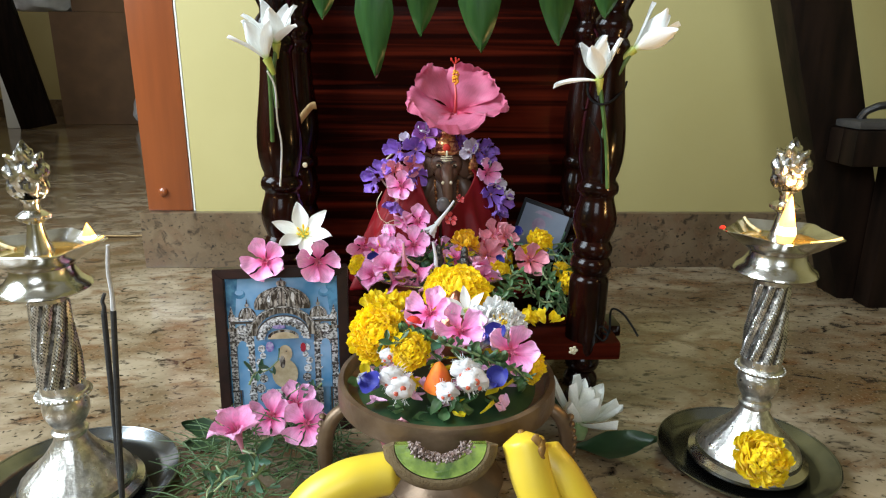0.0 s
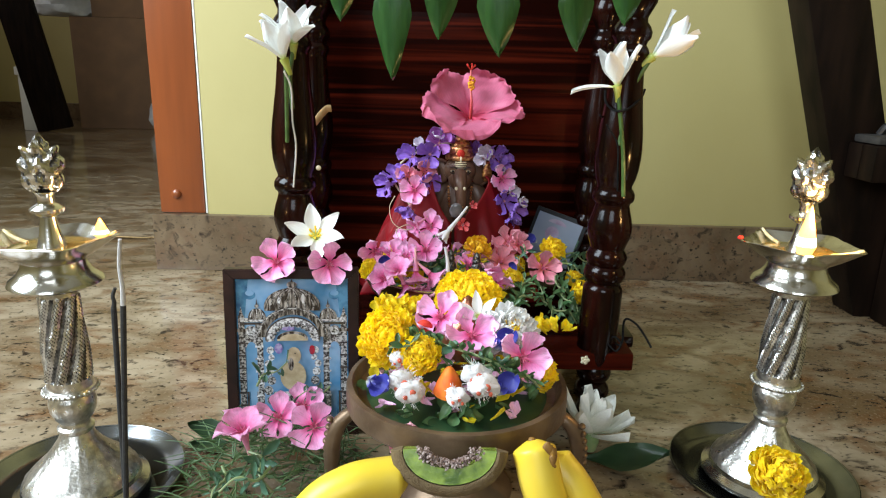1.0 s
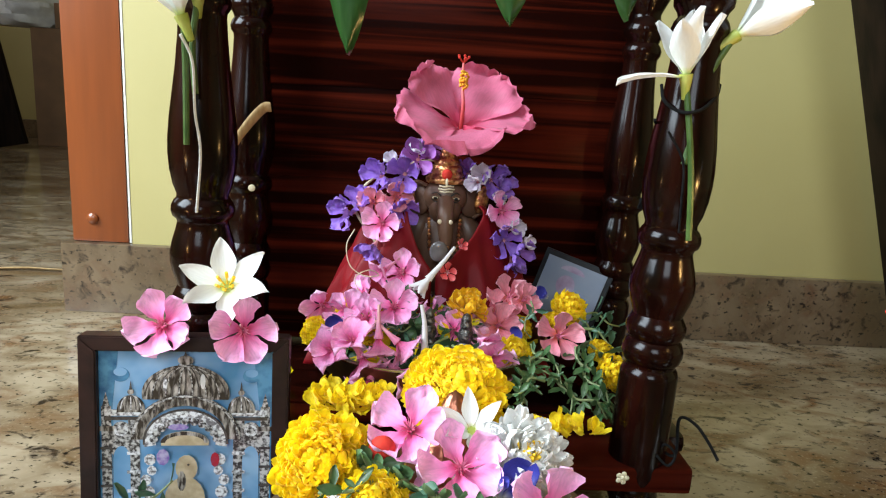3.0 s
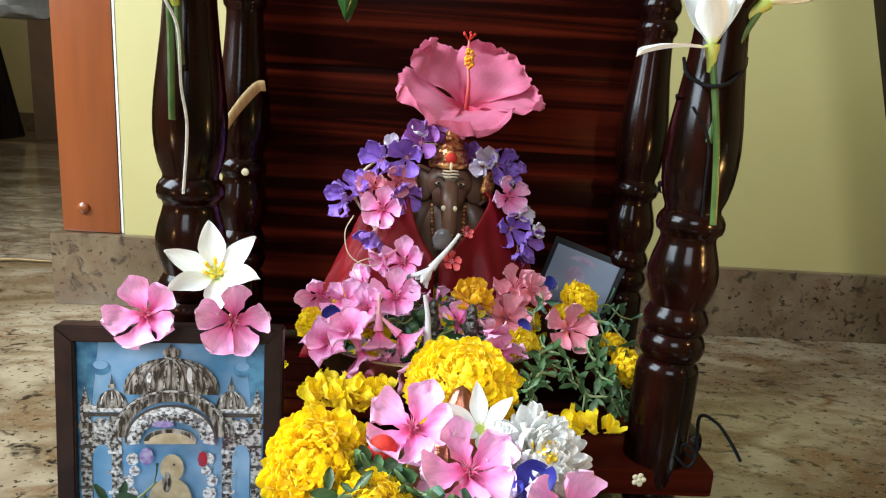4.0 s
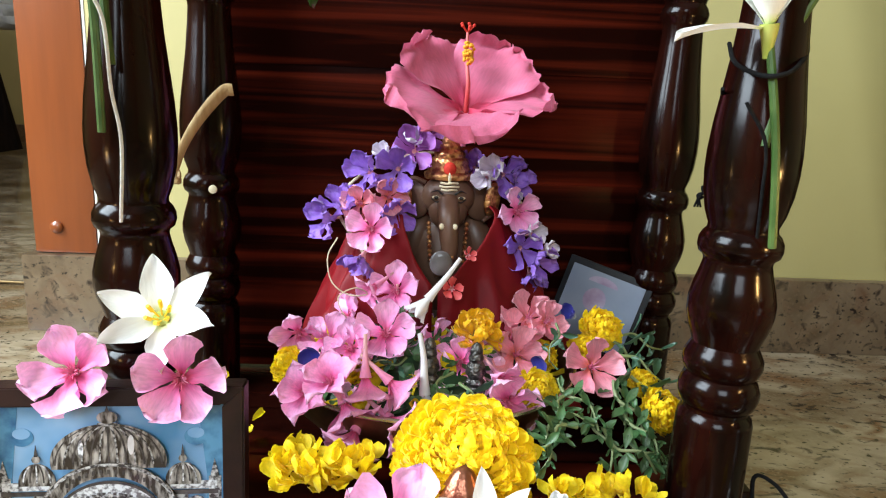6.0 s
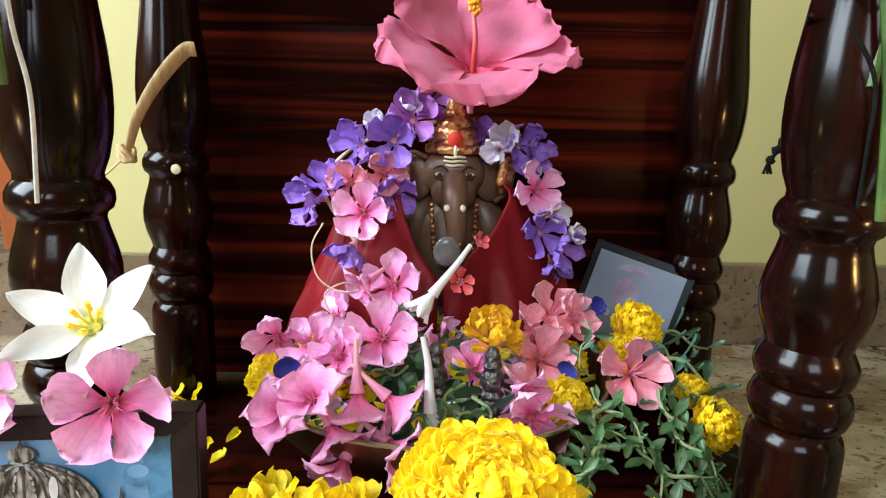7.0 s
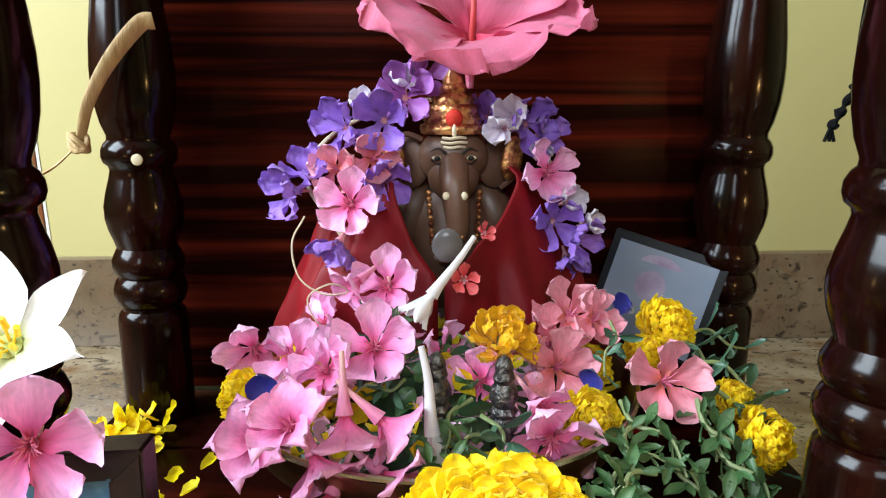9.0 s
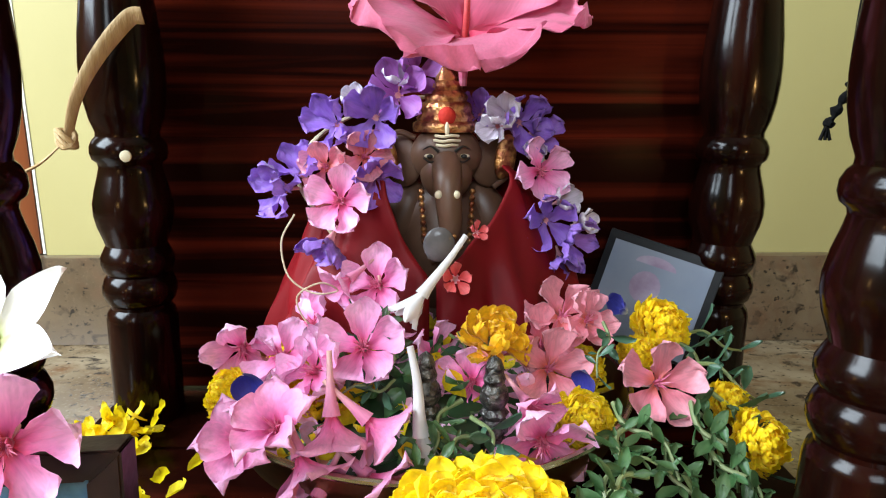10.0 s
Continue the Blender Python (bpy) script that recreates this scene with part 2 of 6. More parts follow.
M["kiwi"] = mat("kiwi flesh", (0.05, 0.10, 0.01), (0.26, 0.36, 0.05), rough=0.25, scale=90, bump=0.1, coat=0.3)
M["kiwiskin"] = mat("kiwi skin", (0.11, 0.07, 0.03), (0.16, 0.11, 0.05), rough=0.9, scale=200, bump=0.6)
M["plaster_crumb"] = mat("fruit core crust", (0.42, 0.33, 0.3), (0.15, 0.08, 0.06), rough=0.9, scale=160, bump=0.8)
M["marigold"] = petal_mat("yellow marigold", [(0.0, (0.97, 0.55, 0.0)), (0.4, (1.0, 0.71, 0.003)), (1.0, (1.0, 0.79, 0.012))], 0.02, thin=0.45, vein=0.1, radial=True)
M["marigold2"] = petal_mat("amber marigold", [(0.0, (0.68, 0.26, 0.0)), (1.0, (0.96, 0.58, 0.008))], 0.018, thin=0.25, radial=True)
M["chrys"] = petal_mat("white chrysanthemum", [(0.0, (0.8, 0.5, 0.05)), (0.3, (0.82, 0.70, 0.3)), (0.48, (0.84, 0.83, 0.78)), (1.0, (0.84, 0.84, 0.83))], 0.024, thin=0.25, vein=0.05, radial=True)
M["pink"] = petal_mat("pink oleander", [(0.0, (0.62, 0.04, 0.13)), (0.2, (0.80, 0.13, 0.37)), (0.5, (0.90, 0.31, 0.60)), (1.0, (0.94, 0.54, 0.80))], 0.022)
M["salmon"] = petal_mat("faded salmon oleander", [(0.0, (0.66, 0.12, 0.06)), (0.3, (0.76, 0.19, 0.26)), (1.0, (0.82, 0.36, 0.43))], 0.022)
M["rose"] = mat("oleander throat", (0.70, 0.11, 0.24), (0.78, 0.28, 0.42), rough=0.5, scale=200, thin=0.2)
M["tube"] = petal_mat("oleander tube", [(0.0, (0.80, 0.48, 0.42)), (1.0, (0.78, 0.25, 0.44))], 0.02)
M["coral"] = petal_mat("coral flower", [(0.0, (0.6, 0.03, 0.04)), (1.0, (0.78, 0.16, 0.16))], 0.014)
M["violet"] = petal_mat("violet flower", [(0.0, (0.26, 0.12, 0.44)), (0.4, (0.22, 0.085, 0.48)), (1.0, (0.32, 0.165, 0.62))], 0.024)
M["mauve"] = petal_mat("mauve flower", [(0.0, (0.36, 0.08, 0.38)), (1.0, (0.42, 0.16, 0.54))], 0.024)
M["lilac"] = petal_mat("white lilac petal", [(0.0, (0.6, 0.5, 0.62)), (1.0, (0.78, 0.74, 0.80))], 0.022)
M["blue"] = petal_mat("blue pea flower", [(0.0, (0.5, 0.5, 0.35)), (0.3, (0.04, 0.04, 0.34)), (1.0, (0.018, 0.02, 0.24))], 0.026)
M["lily"] = petal_mat("white lily", [(0.0, (0.30, 0.46, 0.06)), (0.09, (0.62, 0.70, 0.30)), (0.2, (0.82, 0.83, 0.78)), (1.0, (0.84, 0.84, 0.83))], 0.042, vein=0.04, thin=0.2)
M["lotus"] = petal_mat("white lotus", [(0.0, (0.5, 0.58, 0.3)), (0.35, (0.70, 0.73, 0.64)), (1.0, (0.82, 0.82, 0.78))], 0.055, vein=0.08)
M["hib"] = petal_mat("pink hibiscus", [(0.0, (0.50, 0.01, 0.05)), (0.14, (0.62, 0.05, 0.13)), (0.4, (0.70, 0.165, 0.29)), (0.8, (0.70, 0.14, 0.255)), (1.0, (0.76, 0.24, 0.35))], 0.07, vein=0.07, rnd=0.04, thin=0.22)
M["budwhite"] = mat("white bud", (0.82, 0.80, 0.80), (0.74, 0.70, 0.72), rough=0.5, scale=90, thin=0.25)
M["medal"] = mat("smoky glass", (0.07, 0.062, 0.062), (0.15, 0.14, 0.14), rough=0.14, scale=60, spec=0.25)
M["pollen"] = mat("orange pollen", (0.80, 0.30, 0.01), (0.85, 0.42, 0.03), rough=0.8, scale=300)
M["yellow"] = mat("yellow anthers", (0.82, 0.50, 0.01), (0.85, 0.58, 0.03), rough=0.7, scale=300)
M["petalwhite"] = mat("white cotton wool", (0.82, 0.81, 0.80), (0.76, 0.70, 0.70), rough=0.95, scale=90, bump=0.4, bscale=700, thin=0.3)
M["kumkum"] = mat("orange paste", (0.78, 0.22, 0.01), (0.72, 0.10, 0.01), rough=0.7, scale=60, bump=0.3)
M["carton"] = mat("brown cardboard", (0.22, 0.12, 0.06), (0.17, 0.095, 0.05), rough=0.8, scale=8, bump=0.1)
M["bag"] = mat("white plastic bag", (0.7, 0.7, 0.7), (0.55, 0.55, 0.56), rough=0.4, scale=20, bump=0.8, bscale=40)
M["seatgrey"] = mat("grey woven seat", (0.02, 0.018, 0.016), (0.035, 0.03, 0.026), rough=0.7, scale=80, bump=0.4)
M["lilybase"] = mat("yellow green lily base", (0.34, 0.40, 0.05), (0.46, 0.48, 0.12), rough=0.45, scale=90, thin=0.15)
M["p_blue"] = mat("print blue", (0.08, 0.27, 0.52), (0.28, 0.46, 0.68), rough=0.22, scale=28, coat=0.3, detail=3)
M["p_teal"] = mat("print deep blue", (0.03, 0.12, 0.26), (0.10, 0.30, 0.50), rough=0.22, scale=120, coat=0.3)
M["p_silver"] = mat("print silver relief", (0.045, 0.04, 0.04), (0.58, 0.57, 0.57), rough=0.22, scale=420, lo=0.43, hi=0.6, coat=0.3)
M["p_dome"] = mat("print brown silver", (0.035, 0.026, 0.02), (0.50, 0.46, 0.42), rough=0.22, scale=170, stretch=(2.4, 1, 0.6), lo=0.44, hi=0.66, coat=0.3)
M["p_light"] = mat("print pale silver", (0.16, 0.15, 0.16), (0.78, 0.79, 0.82), rough=0.22, scale=420, lo=0.4, hi=0.56, coat=0.3)
M["p_gold"] = mat("print sand gold", (0.42, 0.33, 0.2), (0.6, 0.5, 0.34), rough=0.22, scale=120, coat=0.3)
M["p_dark"] = mat("print dark line", (0.035, 0.03, 0.03), (0.10, 0.085, 0.08), rough=0.22, scale=200, coat=0.3)
M["p_shine"] = mat("print highlight", (0.66, 0.66, 0.68), (0.82, 0.82, 0.84), rough=0.22, scale=160, coat=0.3)
M["p_red"] = mat("print red", (0.4, 0.02, 0.03), (0.25, 0.05, 0.1), rough=0.22, scale=200, coat=0.3)
M["p_violet"] = mat("print violet", (0.20, 0.12, 0.42), (0.45, 0.40, 0.6), rough=0.22, scale=260, coat=0.3)
M["c_pale"] = mat("pale card print", (0.13, 0.17, 0.25), (0.19, 0.23, 0.31), rough=0.35, scale=18, coat=0.1)
M["c_mauve"] = mat("mauve card print", (0.20, 0.14, 0.24), (0.28, 0.25, 0.36), rough=0.35, scale=80, coat=0.1)
M["glass"] = mat("dark plastic edge", (0.008, 0.009, 0.011), (0.018, 0.020, 0.024), rough=0.4, scale=20, spec=0.15)
# real tarnish on the tiny figures; painted groove shade on the oil lamps
M["silver_dark"] = mat("tarnished and groove-shade silver", (0.20, 0.19, 0.18), (0.03, 0.028, 0.026), rough=0.35, metal=0.9, scale=260, bump=0.8, bscale=500)

# ---- mesh helpers ----


def mesh_of(name, bm, material, smooth=True, sharp=True):
    bmesh.ops.recalc_face_normals(bm, faces=bm.faces)
    me = bpy.data.meshes.new(name)
    bm.to_mesh(me)
    bm.free()
    for m in (material if isinstance(material, (list, tuple)) else [material]):
        me.materials.append(m)
    if smooth:
        me.shade_smooth()
        if sharp:
            me.set_sharp_from_angle(angle=radians(38))
    return me


def part(name, bm, material, parent=None, label="", m=None, smooth=True, sharp=True):
    """One mesh object from a bmesh (or from mesh data), under parent, at the local pose m."""
    me = bm if isinstance(bm, bpy.types.Mesh) else mesh_of(name, bm, material, smooth, sharp)
    ob = new(name, me)
    if parent is not None:
        ob.parent = parent
    if m is not None:
        ob.matrix_basis = m
    if label:
        tagged(ob, label)
    return ob


def thing(name, m, label, category, group="", kind=""):
    ob = new(name)
    ob.empty_display_size = 0.02
    ob.matrix_basis = m
    return tagged(ob, label, category, group, kind)


def box(bm, lo, hi, bevel=0.0, m=None, seg=2):
    g = bmesh.ops.create_cube(bm, size=1.0)
    vs = g["verts"]
    for v in vs:
        v.co = Vector([lo[i] + (v.co[i] + 0.5) * (hi[i] - lo[i]) for i in range(3)])
    if bevel:
        es = {e for v in vs for e in v.link_edges}
        r = bmesh.ops.bevel(bm, geom=list(es), offset=bevel, segments=seg, affect="EDGES", profile=0.7)
        vs = list({v for f in r["faces"] for v in f.verts} | {v for v in vs if v.is_valid})
    if m is not None:
        bmesh.ops.transform(bm, matrix=m, verts=[v for v in vs if v.is_valid])
    return bm


def lathe(bm, prof, seg=40, wave=None, m=None):
    """Turns (radius, height) pairs about z. wave(k, angle, height) scales the radius."""
    rings = []
    for k, (r, z) in enumerate(prof):
        if r < 1e-6:
            rings.append([bm.verts.new((0, 0, z))])
            continue
        ring = []
        for i in range(seg):
            a = 2 * math.pi * i / seg
            q = r * (wave(k, a, z) if wave else 1)
            ring.append(bm.verts.new((q * math.cos(a), q * math.sin(a), z)))
        rings.append(ring)
    for A, B in zip(rings, rings[1:]):
        for i in range(seg):
            j = (i + 1) % seg
            if len(A) == 1 and len(B) == 1:
                continue
            if len(A) == 1:
                bm.faces.new((A[0], B[i], B[j]))
            elif len(B) == 1:
                bm.faces.new((A[i], A[j], B[0]))
            else:
                bm.faces.new((A[i], A[j], B[j], B[i]))
    if m is not None:
        bmesh.ops.transform(bm, matrix=m, verts=[v for r in rings for v in r])
    return bm


def smooth_path(pts, n=6):
    """Catmull-Rom through the points."""
    P = [Vector(p) for p in pts]
    P = [P[0] * 2 - P[1]] + P + [P[-1] * 2 - P[-2]]
    out = []
    for i in range(1, len(P) - 2):
        for k in range(n):
            t = k / n
            a, b, c, d = P[i - 1], P[i], P[i + 1], P[i + 2]
            out.append(0.5 * ((2 * b) + (c - a) * t + (2 * a - 5 * b + 4 * c - d) * t * t + (3 * b - a - 3 * c + d) * t ** 3))
    out.append(P[-2])
    return out


def tube(bm, pts, radius, seg=8, flat=1.0):
    """A round (or flattened) rod along the points; radius is one number or a function of 0..1."""
    pts = [Vector(p) for p in pts]
    n = len(pts)
    up, rings = Vector((0.13, 0.31, 0.94)), []
    for i, p in enumerate(pts):
        t = (pts[min(i + 1, n - 1)] - pts[max(i - 1, 0)]).normalized()
        side = t.cross(up)
        if side.length < 1e-4:
            side = t.cross(Vector((1, 0, 0)))
        side.normalize()
        nor = side.cross(t)
        up = nor
        r = radius(i / (n - 1)) if callable(radius) else radius
        rings.append([bm.verts.new(p + side * (r * math.cos(2 * math.pi * k / seg)) + nor * (r * flat * math.sin(2 * math.pi * k / seg))) for k in range(seg)])
    for A, B in zip(rings, rings[1:]):
        for k in range(seg):
            j = (k + 1) % seg
            bm.faces.new((A[k], A[j], B[j], B[k]))
    bm.faces.new(rings[0][::-1])
    bm.faces.new(rings[-1])
    return bm


def ball(bm, c, r, u=14, v=9, m=None):
    g = bmesh.ops.create_uvsphere(bm, u_segments=u, v_segments=v, radius=1.0)
    rr = r if isinstance(r, (tuple, list)) else (r, r, r)
    mm = Matrix.Translation(c) @ (m or Matrix.Identity(4)) @ Matrix.Diagonal((*rr, 1))
    bmesh.ops.transform(bm, matrix=mm, verts=g["verts"])
    return g["verts"]


def petal(bm, L, W, cup=0.0, bend=0.0, ruffle=0.0, tip=0.5, pos=0.6, nu=8, nv=6, seed=0.0, m=None, teeth=0.0):
    """A petal from the origin along +y, its face to +z: pos is where it is widest, tip its bluntness."""
    rows = []
    for i in range(nu + 1):
        u = math.sin(0.5 * math.pi * i / nu)
        if u < pos:
            w = 0.10 + 0.90 * (0.5 - 0.5 * math.cos(math.pi * u / pos)) ** 0.8
        else:
            w = max(0.0, 1 - ((u - pos) / (1 - pos)) ** (1.25 + 1.1 * tip)) ** (0.85 - 0.38 * tip)
        w = max(w, 0.02) * W / 2
        row = []
        for j in range(nv + 1):
            v = 2 * j / nv - 1
            x = w * v
            z = cup * W * (v * v) * 0.5 * (0.4 + u)
            a = bend * u
            y, zz = L * (math.sin(a) / bend if abs(bend) > 1e-3 else u), L * ((1 - math.cos(a)) / bend if abs(bend) > 1e-3 else 0)
            rf = ruffle * W * (abs(v) ** 1.5 * 0.6 + u ** 3 * 0.6) * (math.sin(9 * u + 5 * v + seed * 7) * 0.6 + math.sin(17 * u - 8 * v + seed * 3) * 0.4) * 0.25
            if teeth:
                th = math.atan2(x, y + 1e-6)
                grow = 1 + teeth * max(0.0, max(u, abs(v)) - 0.6) * (math.sin(31 * th + seed) + 0.7 * math.sin(57 * th + 2 * seed))
                x, y = x * grow, y * grow
            row.append(bm.verts.new((x + 0.3 * rf, y + (0.25 * rf if u > 0.8 else 0), zz + z + rf)))
        rows.append(row)
    for A, B in zip(rows, rows[1:]):
        for j in range(nv):
            bm.faces.new((A[j], A[j + 1], B[j + 1], B[j]))
    if m is not None:
        bmesh.ops.transform(bm, matrix=m, verts=[v for r in rows for v in r])
    return bm


def facing(xyz, way, spin=0.0, size=1.0):
    """A pose at xyz whose z axis points along way."""
    q = Vector(way).normalized().to_track_quat("Z", "Y").to_matrix().to_4x4()
    return Matrix.Translation(xyz) @ q @ pose(0, 0, 0, 0, 0, spin) @ Matrix.Diagonal((size, size, size, 1))


# ---- the rooms ----


def setting(name, lo, hi, material, label, bevel=0.0, category=""):
    ob = part(name, box(bmesh.new(), lo, hi, bevel), material, smooth=bevel > 0)
    return tagged(ob, label, category or name.split("_")[0], kind="structure")


WALL = 1.21
setting("floor", (-3.2, -2.4, -0.05), (2.4, 4.6, 0.0), M["floor"], "polished beige and brown granite floor with dark streaks")
setting("ceiling", (-3.2, -2.4, 2.7), (2.4, 4.6, 2.8), M["ceil"], "plain white painted ceiling")
setting("wall_north", (-0.44, WALL, 0.0), (2.3, WALL + 0.16, 2.7), M["paint"], "pale lime-yellow painted wall behind the altar")
setting("wall_lintel", (-1.5, WALL, 2.1), (-0.44, WALL + 0.16, 2.7), M["paint"], "pale yellow wall above the doorway", category="wall")
setting("wall_north_west", (-3.1, WALL, 0.0), (-1.5, WALL + 0.16, 2.7), M["paint"], "pale yellow painted wall beside the doorway", category="wall")
setting("wall_east", (2.3, -2.3, 0.0), (2.4, 1.37, 2.7), M["paint"], "pale yellow painted side wall", category="wall")
setting("wall_back_room_east", (-0.3, 1.37, 0.0), (-0.2, 4.5, 2.7), M["paint"], "pale yellow wall of the next room", category="wall")


def wall_with_window(name, axis, at, span, win, label):
    """A wall of four butted pieces round one window opening."""
    (a, b), (wa, wb, za, zb) = span, win
    bm = bmesh.new()
    for lo, hi, z0, z1 in ((a, wa, 0, 2.7), (wb, b, 0, 2.7), (wa, wb, 0, za), (wa, wb, zb, 2.7)):
        if axis == "x":
            box(bm, (at - 0.1, lo, z0), (at, hi, z1))
        else:
            box(bm, (lo, at - 0.1, z0), (hi, at, z1))
    return tagged(part(name, bm, M["paint"], smooth=False), label, "wall", kind="structure")


wall_with_window("wall_west", "x", -1.5, (-2.3, WALL), (-0.6, 0.84, 0.7, 1.9), "pale yellow wall with a window opening")
wall_with_window("wall_south", "y", -2.3, (-1.6, 2.3), (-0.95, 0.35, 1.05, 2.15), "pale yellow wall with a window opening")
wall_with_window("wall_back_room_west", "x", -3.1, (WALL, 4.5), (2.2, 3.6, 0.9, 2.1), "pale yellow side wall of the next room with a window opening")
wall_with_window("wall_back_room_north", "y", 4.6, (-3.1, -0.2), (-3.02, -3.01, 0.93, 0.94), "pale yellow far wall of the next room")

setting("baseboard", (-0.54, WALL - 0.018, 0.0), (2.3, WALL, 0.108), M["skirt"], "speckled pinkish-brown granite skirting along the wall", 0.004)
setting("baseboard_return", (-0.54, WALL, 0.0), (-0.4405, WALL + 0.16, 0.108), M["skirt"], "granite plinth block under the door jamb", 0.004, "baseboard")
setting("baseboard_back_room", (-3.1, 4.48, 0.0), (-0.3, 4.5, 0.11), M["skirt"], "dark granite skirting of the next room", 0.003, "baseboard")

# door frame: varnished jamb with a round dowel, and a bead of white plaster beside it
jamb = thing("door_1", pose(-0.486, WALL, 0.1085), "orange-brown varnished wooden door jamb standing on the granite plinth", "door frame", kind="structure")
bm = bmesh.new()
box(bm, (-0.042, -0.003, 0.0), (0.042, 0.15, 1.99), 0.004)
part("jamb", bm, M["jamb"], jamb)
bm = bmesh.new()
lathe(bm, [(0.0085, 0), (0.0085, 0.003), (0.006, 0.0055), (0, 0.0065)], 20)
part("dowel", bm, M["jamb"], jamb, "round wooden dowel head", m=pose(-0.010, -0.003, 0.036, 90, 0, 0))
bm = bmesh.new()
box(bm, (0.0422, -0.001, 0.0), (0.0457, 0.02, 1.99), 0.001)
part("plaster_bead", bm, M["white"], jamb, "thin line of white plaster")
bm = bmesh.new()
box(bm, (-1.01, -0.003, 1.99), (0.042, 0.15, 2.07), 0.004)
part("head", bm, M["jamb"], jamb)

# things in the next room
def carton():
    t = thing("cardboard_box", pose(-2.1, 4.12, 0, 0, 0, 4), "large brown cardboard box standing on the floor of the next room", "box")
    bm = bmesh.new()
    box(bm, (-0.03, -0.18, 0), (0.40, 0.18, 0.627), 0.006)
    part("body", bm, M["carton"], t)
    bm = bmesh.new()
    box(bm, (0.10, -0.183, 0.627), (0.40, -0.177, 0.757), 0.002)
    part("flap", bm, M["carton"], t, "raised cardboard flap")


carton()


def crumpled(name, centre, r, label):
    bm = bmesh.new()
    vs = ball(bm, (0, 0, 0), 1.0, 24, 16)
    for v in vs:
        d = noise.noise(v.co * 1.6 + Vector((centre[0], 3, 1))) * 0.35 + noise.noise(v.co * 4.1) * 0.16
        v.co = v.co * (1 + d)
        v.co = Vector((v.co.x * r[0], v.co.y * r[1], max(v.co.z * r[2], -r[2] * 0.75)))
    ob = part(name, bm, M["bag"])
    ob.matrix_basis = pose(*centre)
    return tagged(ob, label, "plastic bag")


crumpled("plastic_bag", (-2.151, 4.02, 0.705), (0.19, 0.12, 0.1), "crumpled white plastic bag lying on the cardboard box")
crumpled("plastic_bag", (-1.58, 3.86, 0.1), (0.075, 0.09, 0.13), "white plastic bag on the floor beside the cardboard box")


def door_leaf():
    bm = bmesh.new()
    box(bm, (-0.09, -0.02, 0), (0.09, 0.02, 1.98), 0.004, m=pose(0, 0, 0, 0, -11, 0))
    ob = part("dark_panel", bm, M["darkwood"])
    ob.matrix_basis = pose(-2.13, 3.70, 0.01, 0, 0, 6)
    tagged(ob, "tall dark wooden panel leaning beside the box", "panel")
    bm = bmesh.new()
    box(bm, (-0.045, -0.03, 0), (0.045, 0.03, 0.3), 0.006)
    box(bm, (-0.055, -0.04, 0.3), (0.055, 0.04, 0.345), 0.006)
    ob = part("post_block", bm, M["white"])
    ob.matrix_basis = pose(-2.272, 3.748, 0.0, 0, 0, 0)
    tagged(ob, "short white square post on the floor", "post")


door_leaf()

bm = bmesh.new()
tube(bm, smooth_path([(0, 0, 0.004), (0.05, 0.01, 0.005), (0.11, 0.012, 0.004), (0.16, 0.03, 0.004)]), lambda u: 0.006 * (1 - 0.5 * u), 8, 0.4)
ob = part("dry_stick", bm, M["fibre"])
ob.matrix_basis = pose(-0.77, 1.40, 0)
tagged(ob, "thin dry strip of fibre lying on the floor", "stick")

# dark chair against the wall


def dark_chair():
    t = thing("wooden_chair", pose(0.668, 1.0, 0), "dark-stained wooden chair with slanting legs beside the altar", "chair")

    def leg(name, x, y, m=None):
        bm = bmesh.new()
        box(bm, (-0.047, -0.03, 0), (0.047, 0.03, 1.0), 0.004)
        for v in bm.verts:
            v.co.x += -0.325 * v.co.z
        part(name, bm, M["darkwood"], t, m=pose(x, y, 0))
    leg("back_post", 0.074, 0.045)
    leg("back_post", 0.64, 0.045)
    for y in (-0.055, -0.02):
        bm = bmesh.new()
        box(bm, (-0.035, y, 0.236), (0.62, y + 0.035, 0.29), 0.005)
        part("seat_rail", bm, M["darkwood"], t)
    bm = bmesh.new()
    box(bm, (-0.03, -0.05, 0.291), (0.62, 0.012, 0.303), 0.005)
    part("seat", bm, M["seatgrey"], t, "grey woven seat")
    bm = bmesh.new()
    tube(bm, smooth_path([(0.0, 0.0, 0.302), (0.012, -0.005, 0.318), (0.06, -0.01, 0.326), (0.3, -0.01, 0.328)]), 0.006, 8)
    part("cushion_edge", bm, M["black"], t, "black piping")
    for x in (0.05, 0.57):
        bm = bmesh.new()
        box(bm, (x, -0.03, 0), (x + 0.05, 0.01, 0.236), 0.004)
        part("leg", bm, M["darkwood"], t)


dark_chair()

